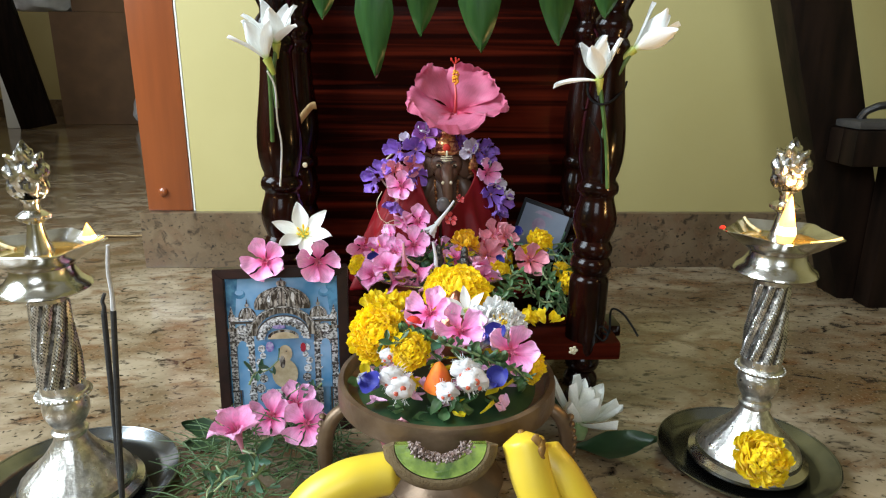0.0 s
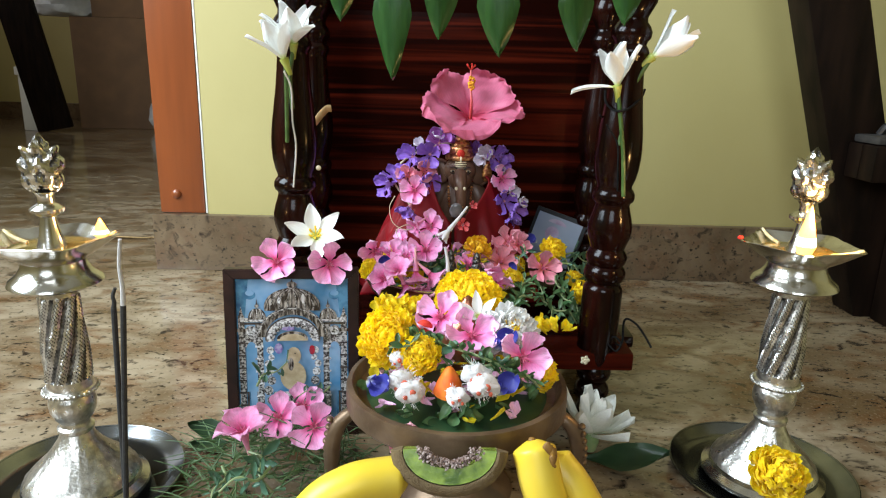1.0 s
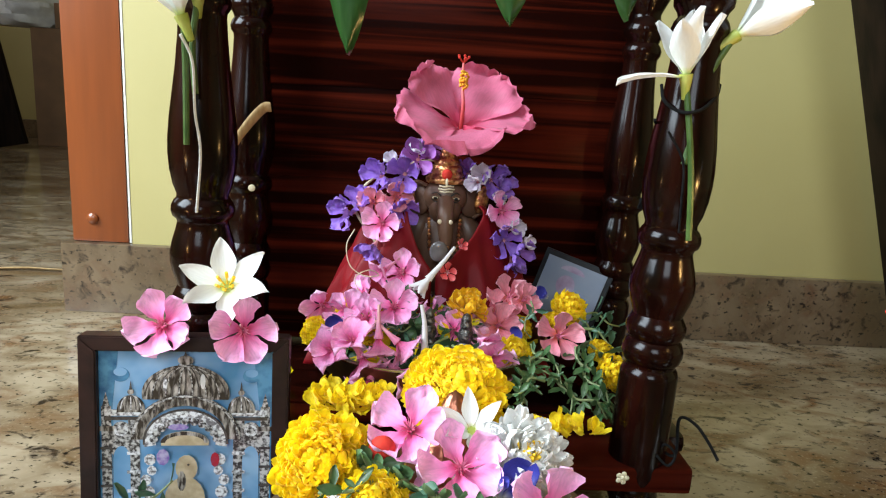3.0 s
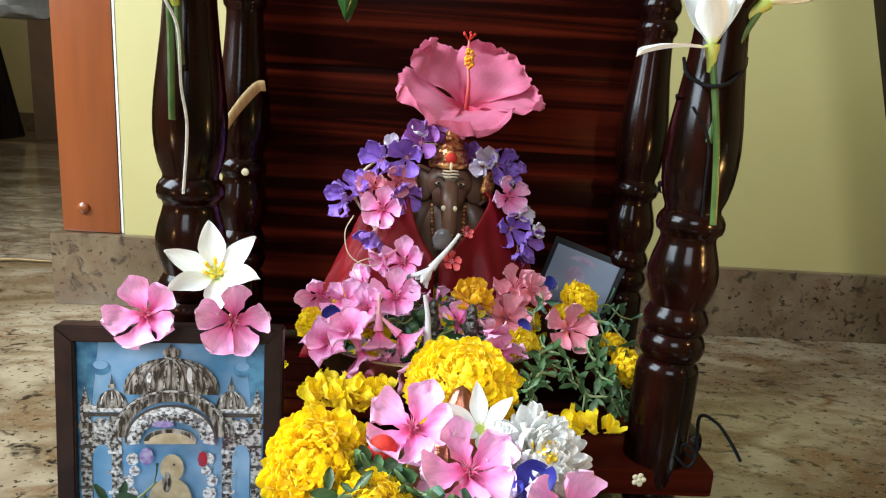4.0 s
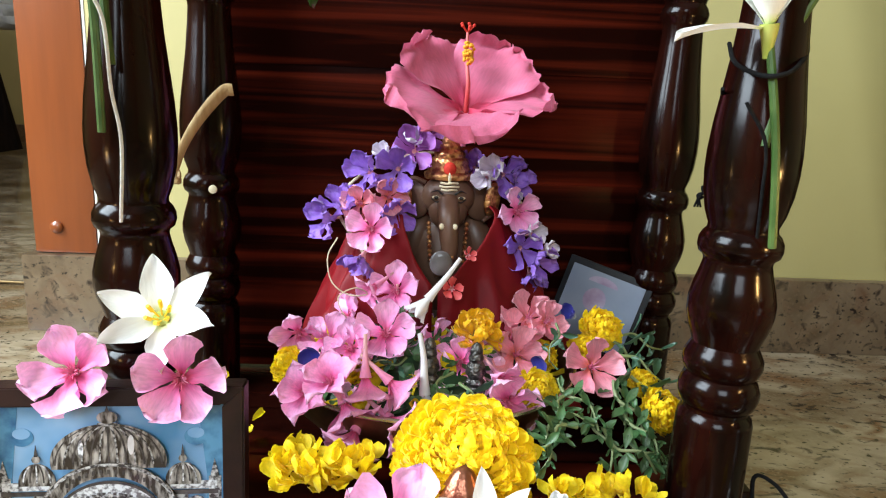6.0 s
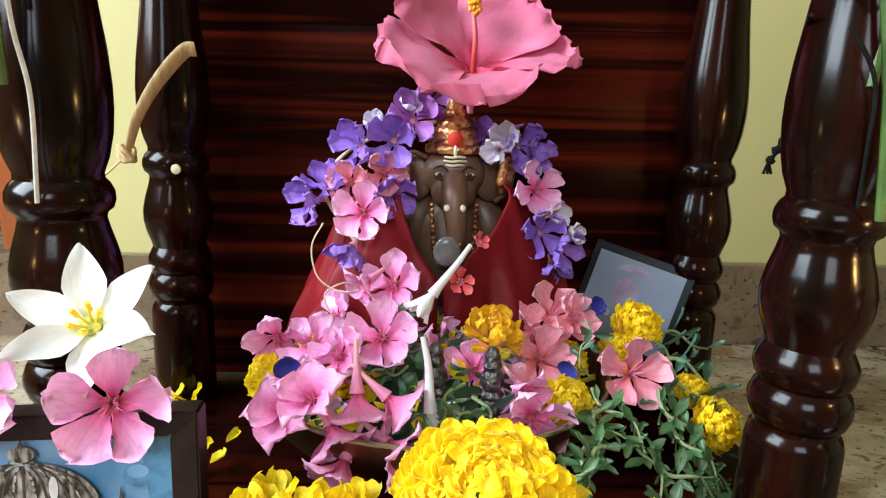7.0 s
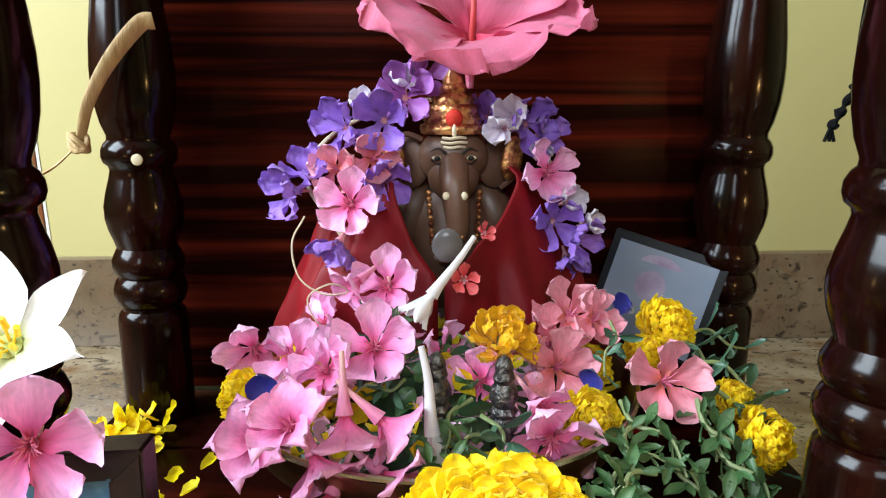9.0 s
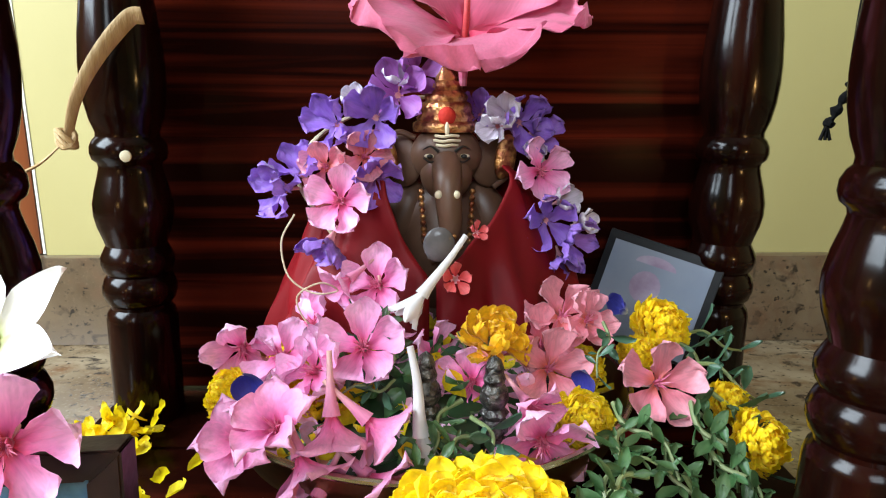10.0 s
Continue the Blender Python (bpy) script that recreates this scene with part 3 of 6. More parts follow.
# ---- the altar: a small wooden swing seat with turned posts ----
ALTAR = pose(0.005, 0.757, 0.0) @ Matrix.Diagonal((1, 1, 1.022, 1))
POST = [(0.0, 0.0), (0.016, 0.0), (0.0185, 0.004), (0.019, 0.012), (0.0155, 0.02), (0.0135, 0.026), (0.019, 0.031), (0.0205, 0.037), (0.019, 0.043), (0.0145, 0.048),
        (0.0185, 0.053), (0.0205, 0.059), (0.0185, 0.065), (0.0165, 0.069), (0.0215, 0.072), (0.0225, 0.08), (0.0225, 0.10), (0.0222, 0.153), (0.0210, 0.157), (0.0188, 0.1595), (0.0190, 0.1615), (0.0215, 0.164),
        (0.0232, 0.169), (0.0232, 0.173), (0.0212, 0.178), (0.0193, 0.180), (0.0215, 0.183), (0.0228, 0.187), (0.0226, 0.191), (0.0205, 0.195), (0.0188, 0.198),
        (0.0205, 0.203), (0.0228, 0.209), (0.0243, 0.216), (0.0243, 0.223), (0.0225, 0.231), (0.0200, 0.239), (0.0188, 0.244), (0.0195, 0.2465), (0.0222, 0.2485), (0.0233, 0.252), (0.0230, 0.256), (0.0212, 0.2595), (0.0192, 0.2615), (0.0190, 0.264),
        (0.0218, 0.271), (0.0240, 0.281), (0.0250, 0.292), (0.0250, 0.302), (0.0238, 0.317), (0.0215, 0.334), (0.0192, 0.352), (0.0176, 0.370), (0.0168, 0.384),
        (0.0172, 0.387), (0.0195, 0.390), (0.0202, 0.394), (0.0188, 0.398), (0.0165, 0.401), (0.0175, 0.404), (0.0205, 0.408), (0.0210, 0.413), (0.019, 0.418), (0.0155, 0.422), (0.015, 0.426),
        (0.018, 0.432), (0.0225, 0.440), (0.0235, 0.449), (0.021, 0.458), (0.016, 0.466), (0.0135, 0.474), (0.016, 0.482), (0.018, 0.492), (0.016, 0.50), (0.0, 0.503)]


def altar_swing():
    t = thing("altar_chair", ALTAR, "small dark polished rosewood altar seat with turned posts", "altar")
    bm = bmesh.new()
    lathe(bm, POST, 44)
    me = mesh_of("post", bm, M["wood"])
    for x, y, k, lean in ((0.166, -0.098, 0.95, 1.8), (-0.168, -0.075, 0.95, 1.0), (0.187, 0.082, 0.9, 1.2), (-0.176, 0.082, 0.93, 1.2)):
        part("post", me, None, t, m=pose(x, y, 0, 0, 0, 0) @ pose(0, 0, 0, 0, lean, 40 * k) @ Matrix.Diagonal((k, k, 1.0, 1)))
    # seat of three planks, notched round the posts
    for i, (y0, y1) in enumerate(((-0.117, -0.031), (-0.0295, 0.038), (0.0395, 0.135))):
        bm = bmesh.new()
        box(bm, (-0.205, y0, 0.068), (0.205, y1, 0.088), 0.004)
        part("seat_plank", bm, M["board"], t)
    # back of stacked horizontal boards
    z = 0.092
    for i, h in enumerate((0.075, 0.092, 0.088, 0.095, 0.07)):
        bm = bmesh.new()
        box(bm, (-0.178, 0.114 - 0.001 * (i % 2), z), (0.188, 0.130, z + h), 0.0004)
        part("back_board", bm, M["board"], t, m=pose(0, 0, 0))
        z += h
    bm = bmesh.new()
    lathe(bm, [(0.0, 0), (0.0032, 0.0), (0.0032, 0.0012), (0.0, 0.0022)], 12)
    part("pin", bm, M["ivory"], t, "white round pin", m=pose(-0.163, 0.0605, 0.252, 90, 0, 0))
    bm = bmesh.new()
    for k in range(5):
        a = 2 * math.pi * k / 5
        ball(bm, (0.0032 * math.cos(a), 0.0032 * math.sin(a), 0), (0.0021, 0.0021, 0.0008), 10, 6)
    ball(bm, (0, 0, 0.0004), (0.0018, 0.0018, 0.0008), 10, 6)
    part("inlay", bm, M["ivory"], t, "small white flower inlay", m=pose(0.152, -0.1172, 0.080, 90, 0, 0))
    # curled end bracket beside the front foot
    bm = bmesh.new()
    box(bm, (0.19, -0.06, 0.07), (0.222, -0.02, 0.085), 0.006)
    part("bracket", bm, M["wood"], t)


altar_swing()

# ---- flowers and leaves: one pattern of each, then copies ----
rng = random.Random(7)


def spread(pattern, places):
    """Sets the pattern itself at the first place and copies of it at the others."""
    for i, (xyz, way, spin, size) in enumerate(places):
        m = facing(xyz, way, spin, size)
        if i == 0:
            first = m
        else:
            copy_thing(pattern, m)
    pattern.matrix_basis = first


def petal_mesh(name, material, **kw):
    bm = bmesh.new()
    petal(bm, **kw)
    return mesh_of(name, bm, material, True, False)


def five_petals(name, label, category, group, material, L, W, rise, cup, bend, ruffle, tip=0.6, pos=0.68, twist=12, n=5, tube_len=0.016,
                tube_mat="tube", fringe="rose", uneven=10, stamens=14, nu=10):
    """An open flower facing +z: n petals, a throat tube behind and a fringe of threads."""
    t = thing(name, Matrix.Identity(4), label, category, group)
    meshes = [petal_mesh("petal", M[material], L=L, W=W * (1 + 0.06 * k), cup=cup, bend=bend + 0.12 * k, ruffle=ruffle, tip=tip, pos=pos, seed=k + 0.3, nu=nu, nv=8) for k in (-1, 0, 1)]
    for k in range(n):
        m = pose(0, 0, 0, 0, 0, 360 * k / n + rng.uniform(-6, 6)) @ pose(0, 0.0022, 0, rise + rng.uniform(-uneven, uneven), 0, 0) @ pose(0, 0, 0, 0, twist, 0)
        part("petal", meshes[k % 3], None, t, m=m)
    if tube_len:
        bm = bmesh.new()
        lathe(bm, [(0.0, 0.0), (0.0011, 0.0), (0.0014, 0.4 * tube_len), (0.0022, 0.7 * tube_len), (0.0038, tube_len)], 12)
        bmesh.ops.transform(bm, matrix=pose(0, 0, 0, -90, 0, 0), verts=bm.verts)
        part("throat_tube", bm, M[tube_mat], t, m=pose(0, 0, -tube_len, 90, 0, 0))
    if fringe:
        bm = bmesh.new()
        for k in range(stamens):
            a, r, h = rng.uniform(0, 6.28), rng.uniform(0.0025, 0.0065), rng.uniform(0.004, 0.009)
            c, s = math.cos(a), math.sin(a)
            tube(bm, [(c * 0.001, s * 0.001, 0), (c * r * 0.5, s * r * 0.5, h * 0.7), (c * r, s * r, h)], lambda u: 0.0006 * (1.2 - u), 4)
        part("fringe", bm, M[fringe], t)
    return t


def pompon(name, label, material, count, bands, dome, L, W, group="marigolds", category="marigold", spread_to=105, frill=0.8, blunt=0.9):
    """A full flower head facing +z: ruffled petals set over a dome, band by band; each band is a part."""
    t = thing(name, Matrix.Identity(4), label, category, group)
    per = count // bands
    for b in range(bands):
        bm = bmesh.new()
        for k in range(per):
            i = b * per + k
            f = (i + 0.5) / (per * bands)
            polar = radians(spread_to) * f ** 0.55
            turn = math.degrees(i * 2.39996)
            grow = (0.72 + 0.4 * f) * rng.uniform(0.85, 1.15)
            m = pose(0, 0, 0, 0, 0, turn) @ pose(0, 0, 0, 90 - math.degrees(polar) + rng.uniform(-12, 12), 0, 0) @ pose(0, dome * rng.uniform(0.55, 0.9), 0, rng.uniform(-18, 22), rng.uniform(-40, 40), rng.uniform(-14, 14))
            petal(bm, L * grow, W * grow, cup=rng.uniform(0.3, 0.8), bend=rng.uniform(-0.3, 1.3), ruffle=frill, tip=blunt, pos=0.68, nu=6, nv=4, seed=rng.random() * 9, m=m)
        part("petal_ring", bm, M[material], t, sharp=False)
    bm = bmesh.new()
    lathe(bm, [(0.0, -0.012), (0.0025, -0.012), (0.0045, -0.006), (0.006, -0.001), (0.0, 0.001)], 12)
    part("calyx", bm, M["stem"], t)
    return t


OLE = "pink oleander flowers"
oleander = five_petals("oleander", "open pink oleander flower with a deep rose throat", "oleander", OLE, "pink", 0.0225, 0.0205, 16, 0.4, 0.3, 0.9, uneven=20, stamens=20)
spread(oleander, [
    ((-0.019, 0.732, 0.176), (-0.05, -0.8, 0.6), 10, 0.90),
    ((-0.041, 0.728, 0.166), (-0.5, -0.6, 0.6), 40, 0.85),
    ((-0.082, 0.755, 0.168), (0.1, -0.6, -0.3), 20, 0.81),
    ((-0.059, 0.745, 0.166), (-0.3, -0.6, 0.7), 70, 0.81),
    ((0.013, 0.755, 0.161), (0.8, -0.4, 0.35), 50, 0.81),
    ((-0.014, 0.768, 0.196), (-0.30, -0.75, 0.4), 15, 0.85),
    ((-0.035, 0.790, 0.236), (-0.15, -0.95, 0.2), 0, 0.79),
    ((0.074, 0.815, 0.249), (0.5, -0.8, 0.15), 25, 0.79),
    ((-0.049, 0.775, 0.173), (-0.7, -0.5, 0.5), 60, 0.77),
    ((0.060, 0.702, 0.145), (0.15, -0.75, -0.25), 30, 0.95),
    ((-0.168, 0.627, 0.189), (0.0, -0.9, 0.42), 36, 0.98),
    ((-0.115, 0.624, 0.189), (0.35, -0.92, 0.1), 0, 0.94),
    ((-0.15, 0.54, 0.062), (-0.1, -0.75, 0.6), 14, 0.96),
    ((-0.115, 0.525, 0.063), (0.1, -0.8, 0.55), 60, 0.96),
    ((-0.132, 0.56, 0.063), (0.0, -0.5, 0.85), 30, 0.95),
    ((-0.001, 0.537, 0.167), (-0.2, -0.6, 0.75), 0, 1.0),
    ((0.025, 0.510, 0.161), (0.15, -0.6, 0.75), 20, 0.98),
    ((0.067, 0.494, 0.149), (0.3, -0.75, 0.5), 50, 0.98),
    ((0.032, 0.735, 0.157), (-0.3, -0.8, 0.3), 80, 0.77),
])
half = five_petals("oleander", "half-open pink oleander seen from behind with its long throat tube", "oleander", OLE, "pink", 0.0225, 0.0165, 62, 0.45, -1.15, 0.55, tube_len=0.026, uneven=14)
spread(half, [
    ((-0.064, 0.690, 0.152), (-0.25, -0.75, 0.55), 30, 0.98),
    ((-0.041, 0.684, 0.148), (0.35, -0.55, -0.65), 15, 0.98),
    ((-0.013, 0.682, 0.140), (0.70, -0.55, -0.35), 60, 0.98),
    ((-0.034, 0.680, 0.132), (-0.35, -0.60, -0.60), 100, 0.98),
    ((-0.014, 0.692, 0.160), (0.75, -0.25, -0.6), 10, 0.95),
    ((-0.029, 0.692, 0.162), (0.05, -0.35, -0.9), 40, 1.03),
    ((-0.047, 0.675, 0.165), (-0.25, -0.5, 0.85), 20, 0.95),
    ((-0.013, 0.762, 0.180), (0.05, -0.35, -0.95), 0, 0.85),
    ((-0.029, 0.765, 0.200), (-0.6, -0.5, -0.4), 30, 0.77),
    ((-0.172, 0.5, 0.069), (-0.1, -0.2, 0.95), 0, 1.2),
    ((0.055, 0.710, 0.158), (0.3, -0.7, -0.2), 50, 0.81),
])
salmon = five_petals("oleander", "faded salmon-pink oleander flower", "oleander", OLE, "salmon", 0.0225, 0.020, 20, 0.4, 0.3, 0.9, uneven=20)
spread(salmon, [
    ((0.082, 0.775, 0.175), (0.1, -0.6, 0.8), 30, 0.90),
    ((0.070, 0.765, 0.163), (0.1, -0.6, 0.7), 10, 0.90),
    ((0.120, 0.732, 0.157), (0.15, -0.85, 0.45), 0, 0.90),
    ((0.070, 0.745, 0.159), (0.2, -0.8, 0.5), 60, 0.85),
    ((-0.044, 0.805, 0.253), (-0.4, -0.9, 0.1), 20, 0.65),
    ((-0.024, 0.805, 0.258), (0.3, -0.85, 0.3), 50, 0.65),
    ((0.094, 0.770, 0.175), (0.4, -0.6, 0.6), 40, 0.72),
    ((-0.026, 0.45, 0.099), (0.0, -0.9, 0.2), 0, 0.7),
    ((0.046, 0.775, 0.160), (0.0, -0.7, 0.6), 0, 0.72),
])
VIO = "violet garland flowers"
violet = five_petals("violet_flower", "violet flower with soft wavy petals in the garland", "flower", VIO, "violet", 0.0225, 0.0165, 30, 0.4, 0.2, 1.1, fringe=None, tube_len=0.012, uneven=26)
spread(violet, [
    ((-0.017, 0.810, 0.279), (-0.1, -0.95, 0.2), 0, 0.88),
    ((-0.039, 0.815, 0.275), (-0.6, -0.7, 0.3), 30, 0.85),
    ((-0.068, 0.805, 0.241), (-0.7, -0.7, 0.1), 10, 0.81),
    ((-0.059, 0.810, 0.249), (-0.4, -0.5, 0.7), 60, 0.77),
    ((-0.041, 0.785, 0.216), (-0.4, -0.6, -0.7), 0, 0.77),
    ((-0.018, 0.805, 0.248), (0.3, -0.9, -0.1), 20, 0.77),
    ((0.064, 0.830, 0.276), (0.4, -0.85, 0.2), 40, 0.85),
    ((0.074, 0.832, 0.270), (0.7, -0.6, 0.3), 0, 0.72),
    ((0.042, 0.835, 0.280), (-0.2, -0.6, 0.6), 0, 0.63),
    ((0.079, 0.815, 0.221), (0.2, -0.9, 0.2), 15, 0.83),
    ((0.092, 0.815, 0.210), (0.6, -0.75, 0.0), 50, 0.79),
    ((0.088, 0.815, 0.199), (0.1, -0.7, -0.6), 50, 0.68),
])
mauve = five_petals("violet_flower", "dark mauve flower tucked under the hibiscus", "flower", VIO, "mauve", 0.023, 0.017, 30, 0.35, 0.2, 0.6, fringe=None, tube_len=0.012, uneven=20)
spread(mauve, [((-0.006, 0.832, 0.291), (-0.2, -0.9, 0.3), 20, 0.9), ((0.004, 0.838, 0.303), (0.1, -0.8, 0.3), 0, 0.7)])
pale = five_petals("pale_flower", "pale lilac-white flower in the garland", "flower", VIO, "lilac", 0.019, 0.015, 40, 0.4, 0.3, 0.4, fringe=None, tube_len=0.012)
spread(pale, [
    ((0.056, 0.820, 0.280), (-0.3, -0.85, 0.3), 0, 0.77),
    ((0.051, 0.822, 0.274), (-0.5, -0.8, -0.1), 30, 0.68),
    ((-0.006, 0.835, 0.298), (0.0, -0.7, 0.6), 10, 0.63),
    ((-0.029, 0.835, 0.287), (-0.4, -0.7, 0.6), 0, 0.59),
    ((0.088, 0.820, 0.231), (0.4, -0.8, 0.3), 0, 0.68),
    ((0.099, 0.815, 0.219), (0.6, -0.7, 0.3), 0, 0.56),
    ((0.073, 0.828, 0.258), (0.0, -0.9, 0.3), 0, 0.54),
])
coral = five_petals("coral_flower", "small coral-red flower tucked into the cloth", "flower", "", "coral", 0.0135, 0.010, 30, 0.3, 0.2, 0.4, fringe=None, tube_len=0.01)
spread(coral, [((0.025, 0.768, 0.199), (0.1, -0.9, 0.2), 0, 0.68), ((0.037, 0.785, 0.220), (0.3, -0.8, 0.4), 0, 0.45)])

# white buds with long tubes
def white_bud():
    t = thing("white_bud", Matrix.Identity(4), "slender white tubular jasmine bud with split tips", "bud", "white buds")
    bm = bmesh.new()
    tube(bm, smooth_path([(0, 0, -0.02), (0.001, 0, -0.006), (0, 0, 0.008), (0, 0, 0.015)]), lambda u: 0.0014 + 0.0022 * u ** 1.5, 10)
    part("throat_tube", bm, M["budwhite"], t)
    me = petal_mesh("petal", M["budwhite"], L=0.018, W=0.0075, cup=0.5, bend=-0.35, ruffle=0.1, tip=0.4, pos=0.55, nu=6, nv=4)
    for k in range(5):
        part("petal", me, None, t, m=pose(0, 0, 0.013, 0, 0, 72 * k) @ pose(0, 0.0015, 0, 70 + 8 * (k % 2), 0, 0))
    return t


spread(white_bud(), [
    ((0.017, 0.742, 0.211), (-0.58, -0.2, -0.75), 0, 1.0),
    ((0.006, 0.700, 0.166), (0.12, -0.2, -0.95), 30, 1.1),
])

# marigolds
marigold = pompon("marigold", "full yellow marigold head with ruffled petals", "marigold", 260, 5, 0.0125, 0.0125, 0.0088)
spread(marigold, [
    ((0.284, 0.47, 0.058), (0.1, -0.7, 0.7), 40, 1.05),
    ((-0.086, 0.742, 0.148), (-0.5, -0.5, 0.6), 0, 0.56),
    ((0.082, 0.720, 0.144), (0.1, -0.8, 0.5), 0, 0.65),
    ((0.142, 0.795, 0.163), (0.3, -0.75, 0.6), 0, 0.74),
    ((0.090, 0.765, 0.150), (0.0, -0.6, 0.8), 10, 0.63),
    ((-0.045, 0.740, 0.144), (0.0, -0.6, 0.8), 10, 0.68),
    ((0.124, 0.775, 0.154), (0.2, -0.6, 0.8), 30, 0.50),
    ((0.167, 0.725, 0.130), (0.4, -0.7, 0.4), 10, 0.68),
    ((0.161, 0.745, 0.140), (0.4, -0.6, 0.6), 0, 0.50),
    ((-0.017, 0.492, 0.151), (-0.2, -0.7, 0.6), 10, 0.75),
    ((0.085, 0.507, 0.130), (0.6, -0.6, 0.5), 10, 0.68),
    ((-0.061, 0.770, 0.160), (-0.2, -0.6, 0.8), 0, 0.50),
])
large = pompon("marigold", "large full yellow marigold head with dense fringed petals", "marigold", 560, 7, 0.0165, 0.0120, 0.0066, frill=0.55, blunt=0.7)
spread(large, [
    ((-0.048, 0.530, 0.150), (-0.15, -0.8, 0.6), 0, 1.06),
])
copy_thing(large, facing((0.026, 0.590, 0.169), (0.0, -0.45, 0.9), 20, 1.0) @ Matrix.Diagonal((1.22, 1.22, 0.74, 1)))
amber = pompon("marigold", "small amber marigold on its stalk", "marigold2", 66, 3, 0.007, 0.0135, 0.0075, spread_to=85, frill=0.5)
bm = bmesh.new()
tube(bm, smooth_path([(0, 0, -0.01), (0.001, 0.002, -0.025), (0.0, 0.004, -0.042)]), 0.0013, 7)
part("stalk", bm, M["stem"], amber)
spread(amber, [((0.042, 0.742, 0.174), (0.05, -0.5, 0.85), 0, 0.99)])
chrys = pompon("chrysanthemum", "white chrysanthemum with a yellow heart", "chrys", 175, 5, 0.008, 0.020, 0.0068, "", "chrysanthemum", spread_to=100, frill=0.2, blunt=0.5)
bm = bmesh.new()
for k in range(26):
    f = (k + 0.5) / 60
    m = pose(0, 0, 0, 0, 0, math.degrees(k * 2.39996)) @ pose(0, 0, 0, 90 - 42 * f ** 0.5, 0, 0) @ pose(0, 0.008, 0, rng.uniform(-15, 15), rng.uniform(-40, 40), 0)
    petal(bm, 0.0115 * rng.uniform(0.85, 1.1), 0.0035, cup=0.5, bend=0.5, tip=0.7, nu=4, nv=3, m=m)
part("heart", bm, M["yellow"], chrys, "yellow heart", sharp=False)
spread(chrys, [((0.059, 0.527, 0.158), (0.15, -0.7, 0.7), 0, 1.0)])


# blue pea flowers
def pea():
    t = thing("blue_pea_flower", Matrix.Identity(4), "deep blue pea flower with a pale throat", "flower", "blue pea flowers")
    part("standard_petal", petal_mesh("standard_petal", M["blue"], L=0.032, W=0.027, cup=0.5, bend=0.5, ruffle=0.3, tip=0.7, pos=0.6), None, t)
    me = petal_mesh("wing_petal", M["blue"], L=0.014, W=0.009, cup=0.6, bend=0.3, ruffle=0.2, tip=0.6, pos=0.6, nu=5, nv=4)
    for k in (-1, 1):
        part("wing_petal", me, None, t, m=pose(0.002 * k, 0.001, 0.002, 30, 25 * k, 10 * k))
    return t


spread(pea(), [
    ((-0.061, 0.700, 0.159), (-0.1, -0.8, 0.4), 20, 0.55),
    ((0.088, 0.732, 0.148), (-0.75, -0.6, 0.2), 10, 0.5),
    ((-0.061, 0.477, 0.135), (-0.2, -0.7, 0.7), 250, 0.78),
    ((0.042, 0.460, 0.132), (0.2, -0.6, 0.7), 300, 0.68),
    ((0.043, 0.497, 0.154), (0.2, -0.6, 0.7), 300, 0.7),
    ((0.119, 0.780, 0.176), (0.0, -0.8, 0.5), 60, 0.45),
])


# hibiscus
def hibiscus():
    t = thing("hibiscus", facing((0.032, 0.826, 0.322), (0.04, -0.44, 0.90), 0, 1.06), "large pink hibiscus with a long red and orange stamen column", "hibiscus")
    for k in range(5):
        me = petal_mesh("petal", M["hib"], L=0.068 * (0.88, 0.92, 0.92, 0.93, 0.92)[k], W=0.070 * (1, 0.9, 1, 1, 1)[k], cup=0.12, bend=(-0.85, -0.5, -0.3, -0.3, -0.6)[k], ruffle=0.3, tip=0.75, pos=0.68, nu=26, nv=30, seed=1.7 * k, teeth=0.05)
        a = (180, 252, 324, 36, 108)[k]
        part("petal", me, None, t, m=pose(0, 0, 0, 0, 0, a) @ pose(0, 0.003, 0, (34, 30, 41, 43, 34)[k], (8, -6, 8, 6, -10)[k], 0))
    bm = bmesh.new()
    tube(bm, smooth_path([(0, 0, -0.004), (0.001, 0.008, 0.018), (0.0, 0.020, 0.032), (0.001, 0.036, 0.045)]), lambda u: 0.0019 - 0.0009 * u, 10)
    part("stamen_column", bm, M["coral"], t)
    bm = bmesh.new()
    for k in range(46):
        u = rng.uniform(0.55, 0.86)
        base = Vector((0.0005, 0.0365 * u - 0.004, 0.010 + 0.035 * u))
        d = Vector((rng.uniform(-1, 1), rng.uniform(-1, 1), rng.uniform(-0.5, 0.8))).normalized()
        ball(bm, base + d * rng.uniform(0.0025, 0.0048), 0.0014, 7, 5)
    part("anthers", bm, M["pollen"], t)
    bm = bmesh.new()
    for k in range(5):
        a = k * 1.256
        tube(bm, [(0.001, 0.036, 0.045), (0.001 + 0.0045 * math.cos(a), 0.039 + 0.003 * math.sin(a), 0.049)], 0.0006, 5)
        ball(bm, (0.001 + 0.0048 * math.cos(a), 0.0395 + 0.003 * math.sin(a), 0.0495), 0.0013, 8, 5)
    part("stigma", bm, M["redpaint"], t)
    bm = bmesh.new()
    tube(bm, smooth_path([(0, 0, 0.0), (0, 0.0, -0.012), (0, -0.006, -0.024)]), lambda u: 0.004 - 0.002 * u, 8)
    part("calyx", bm, M["rose"], t)


hibiscus()


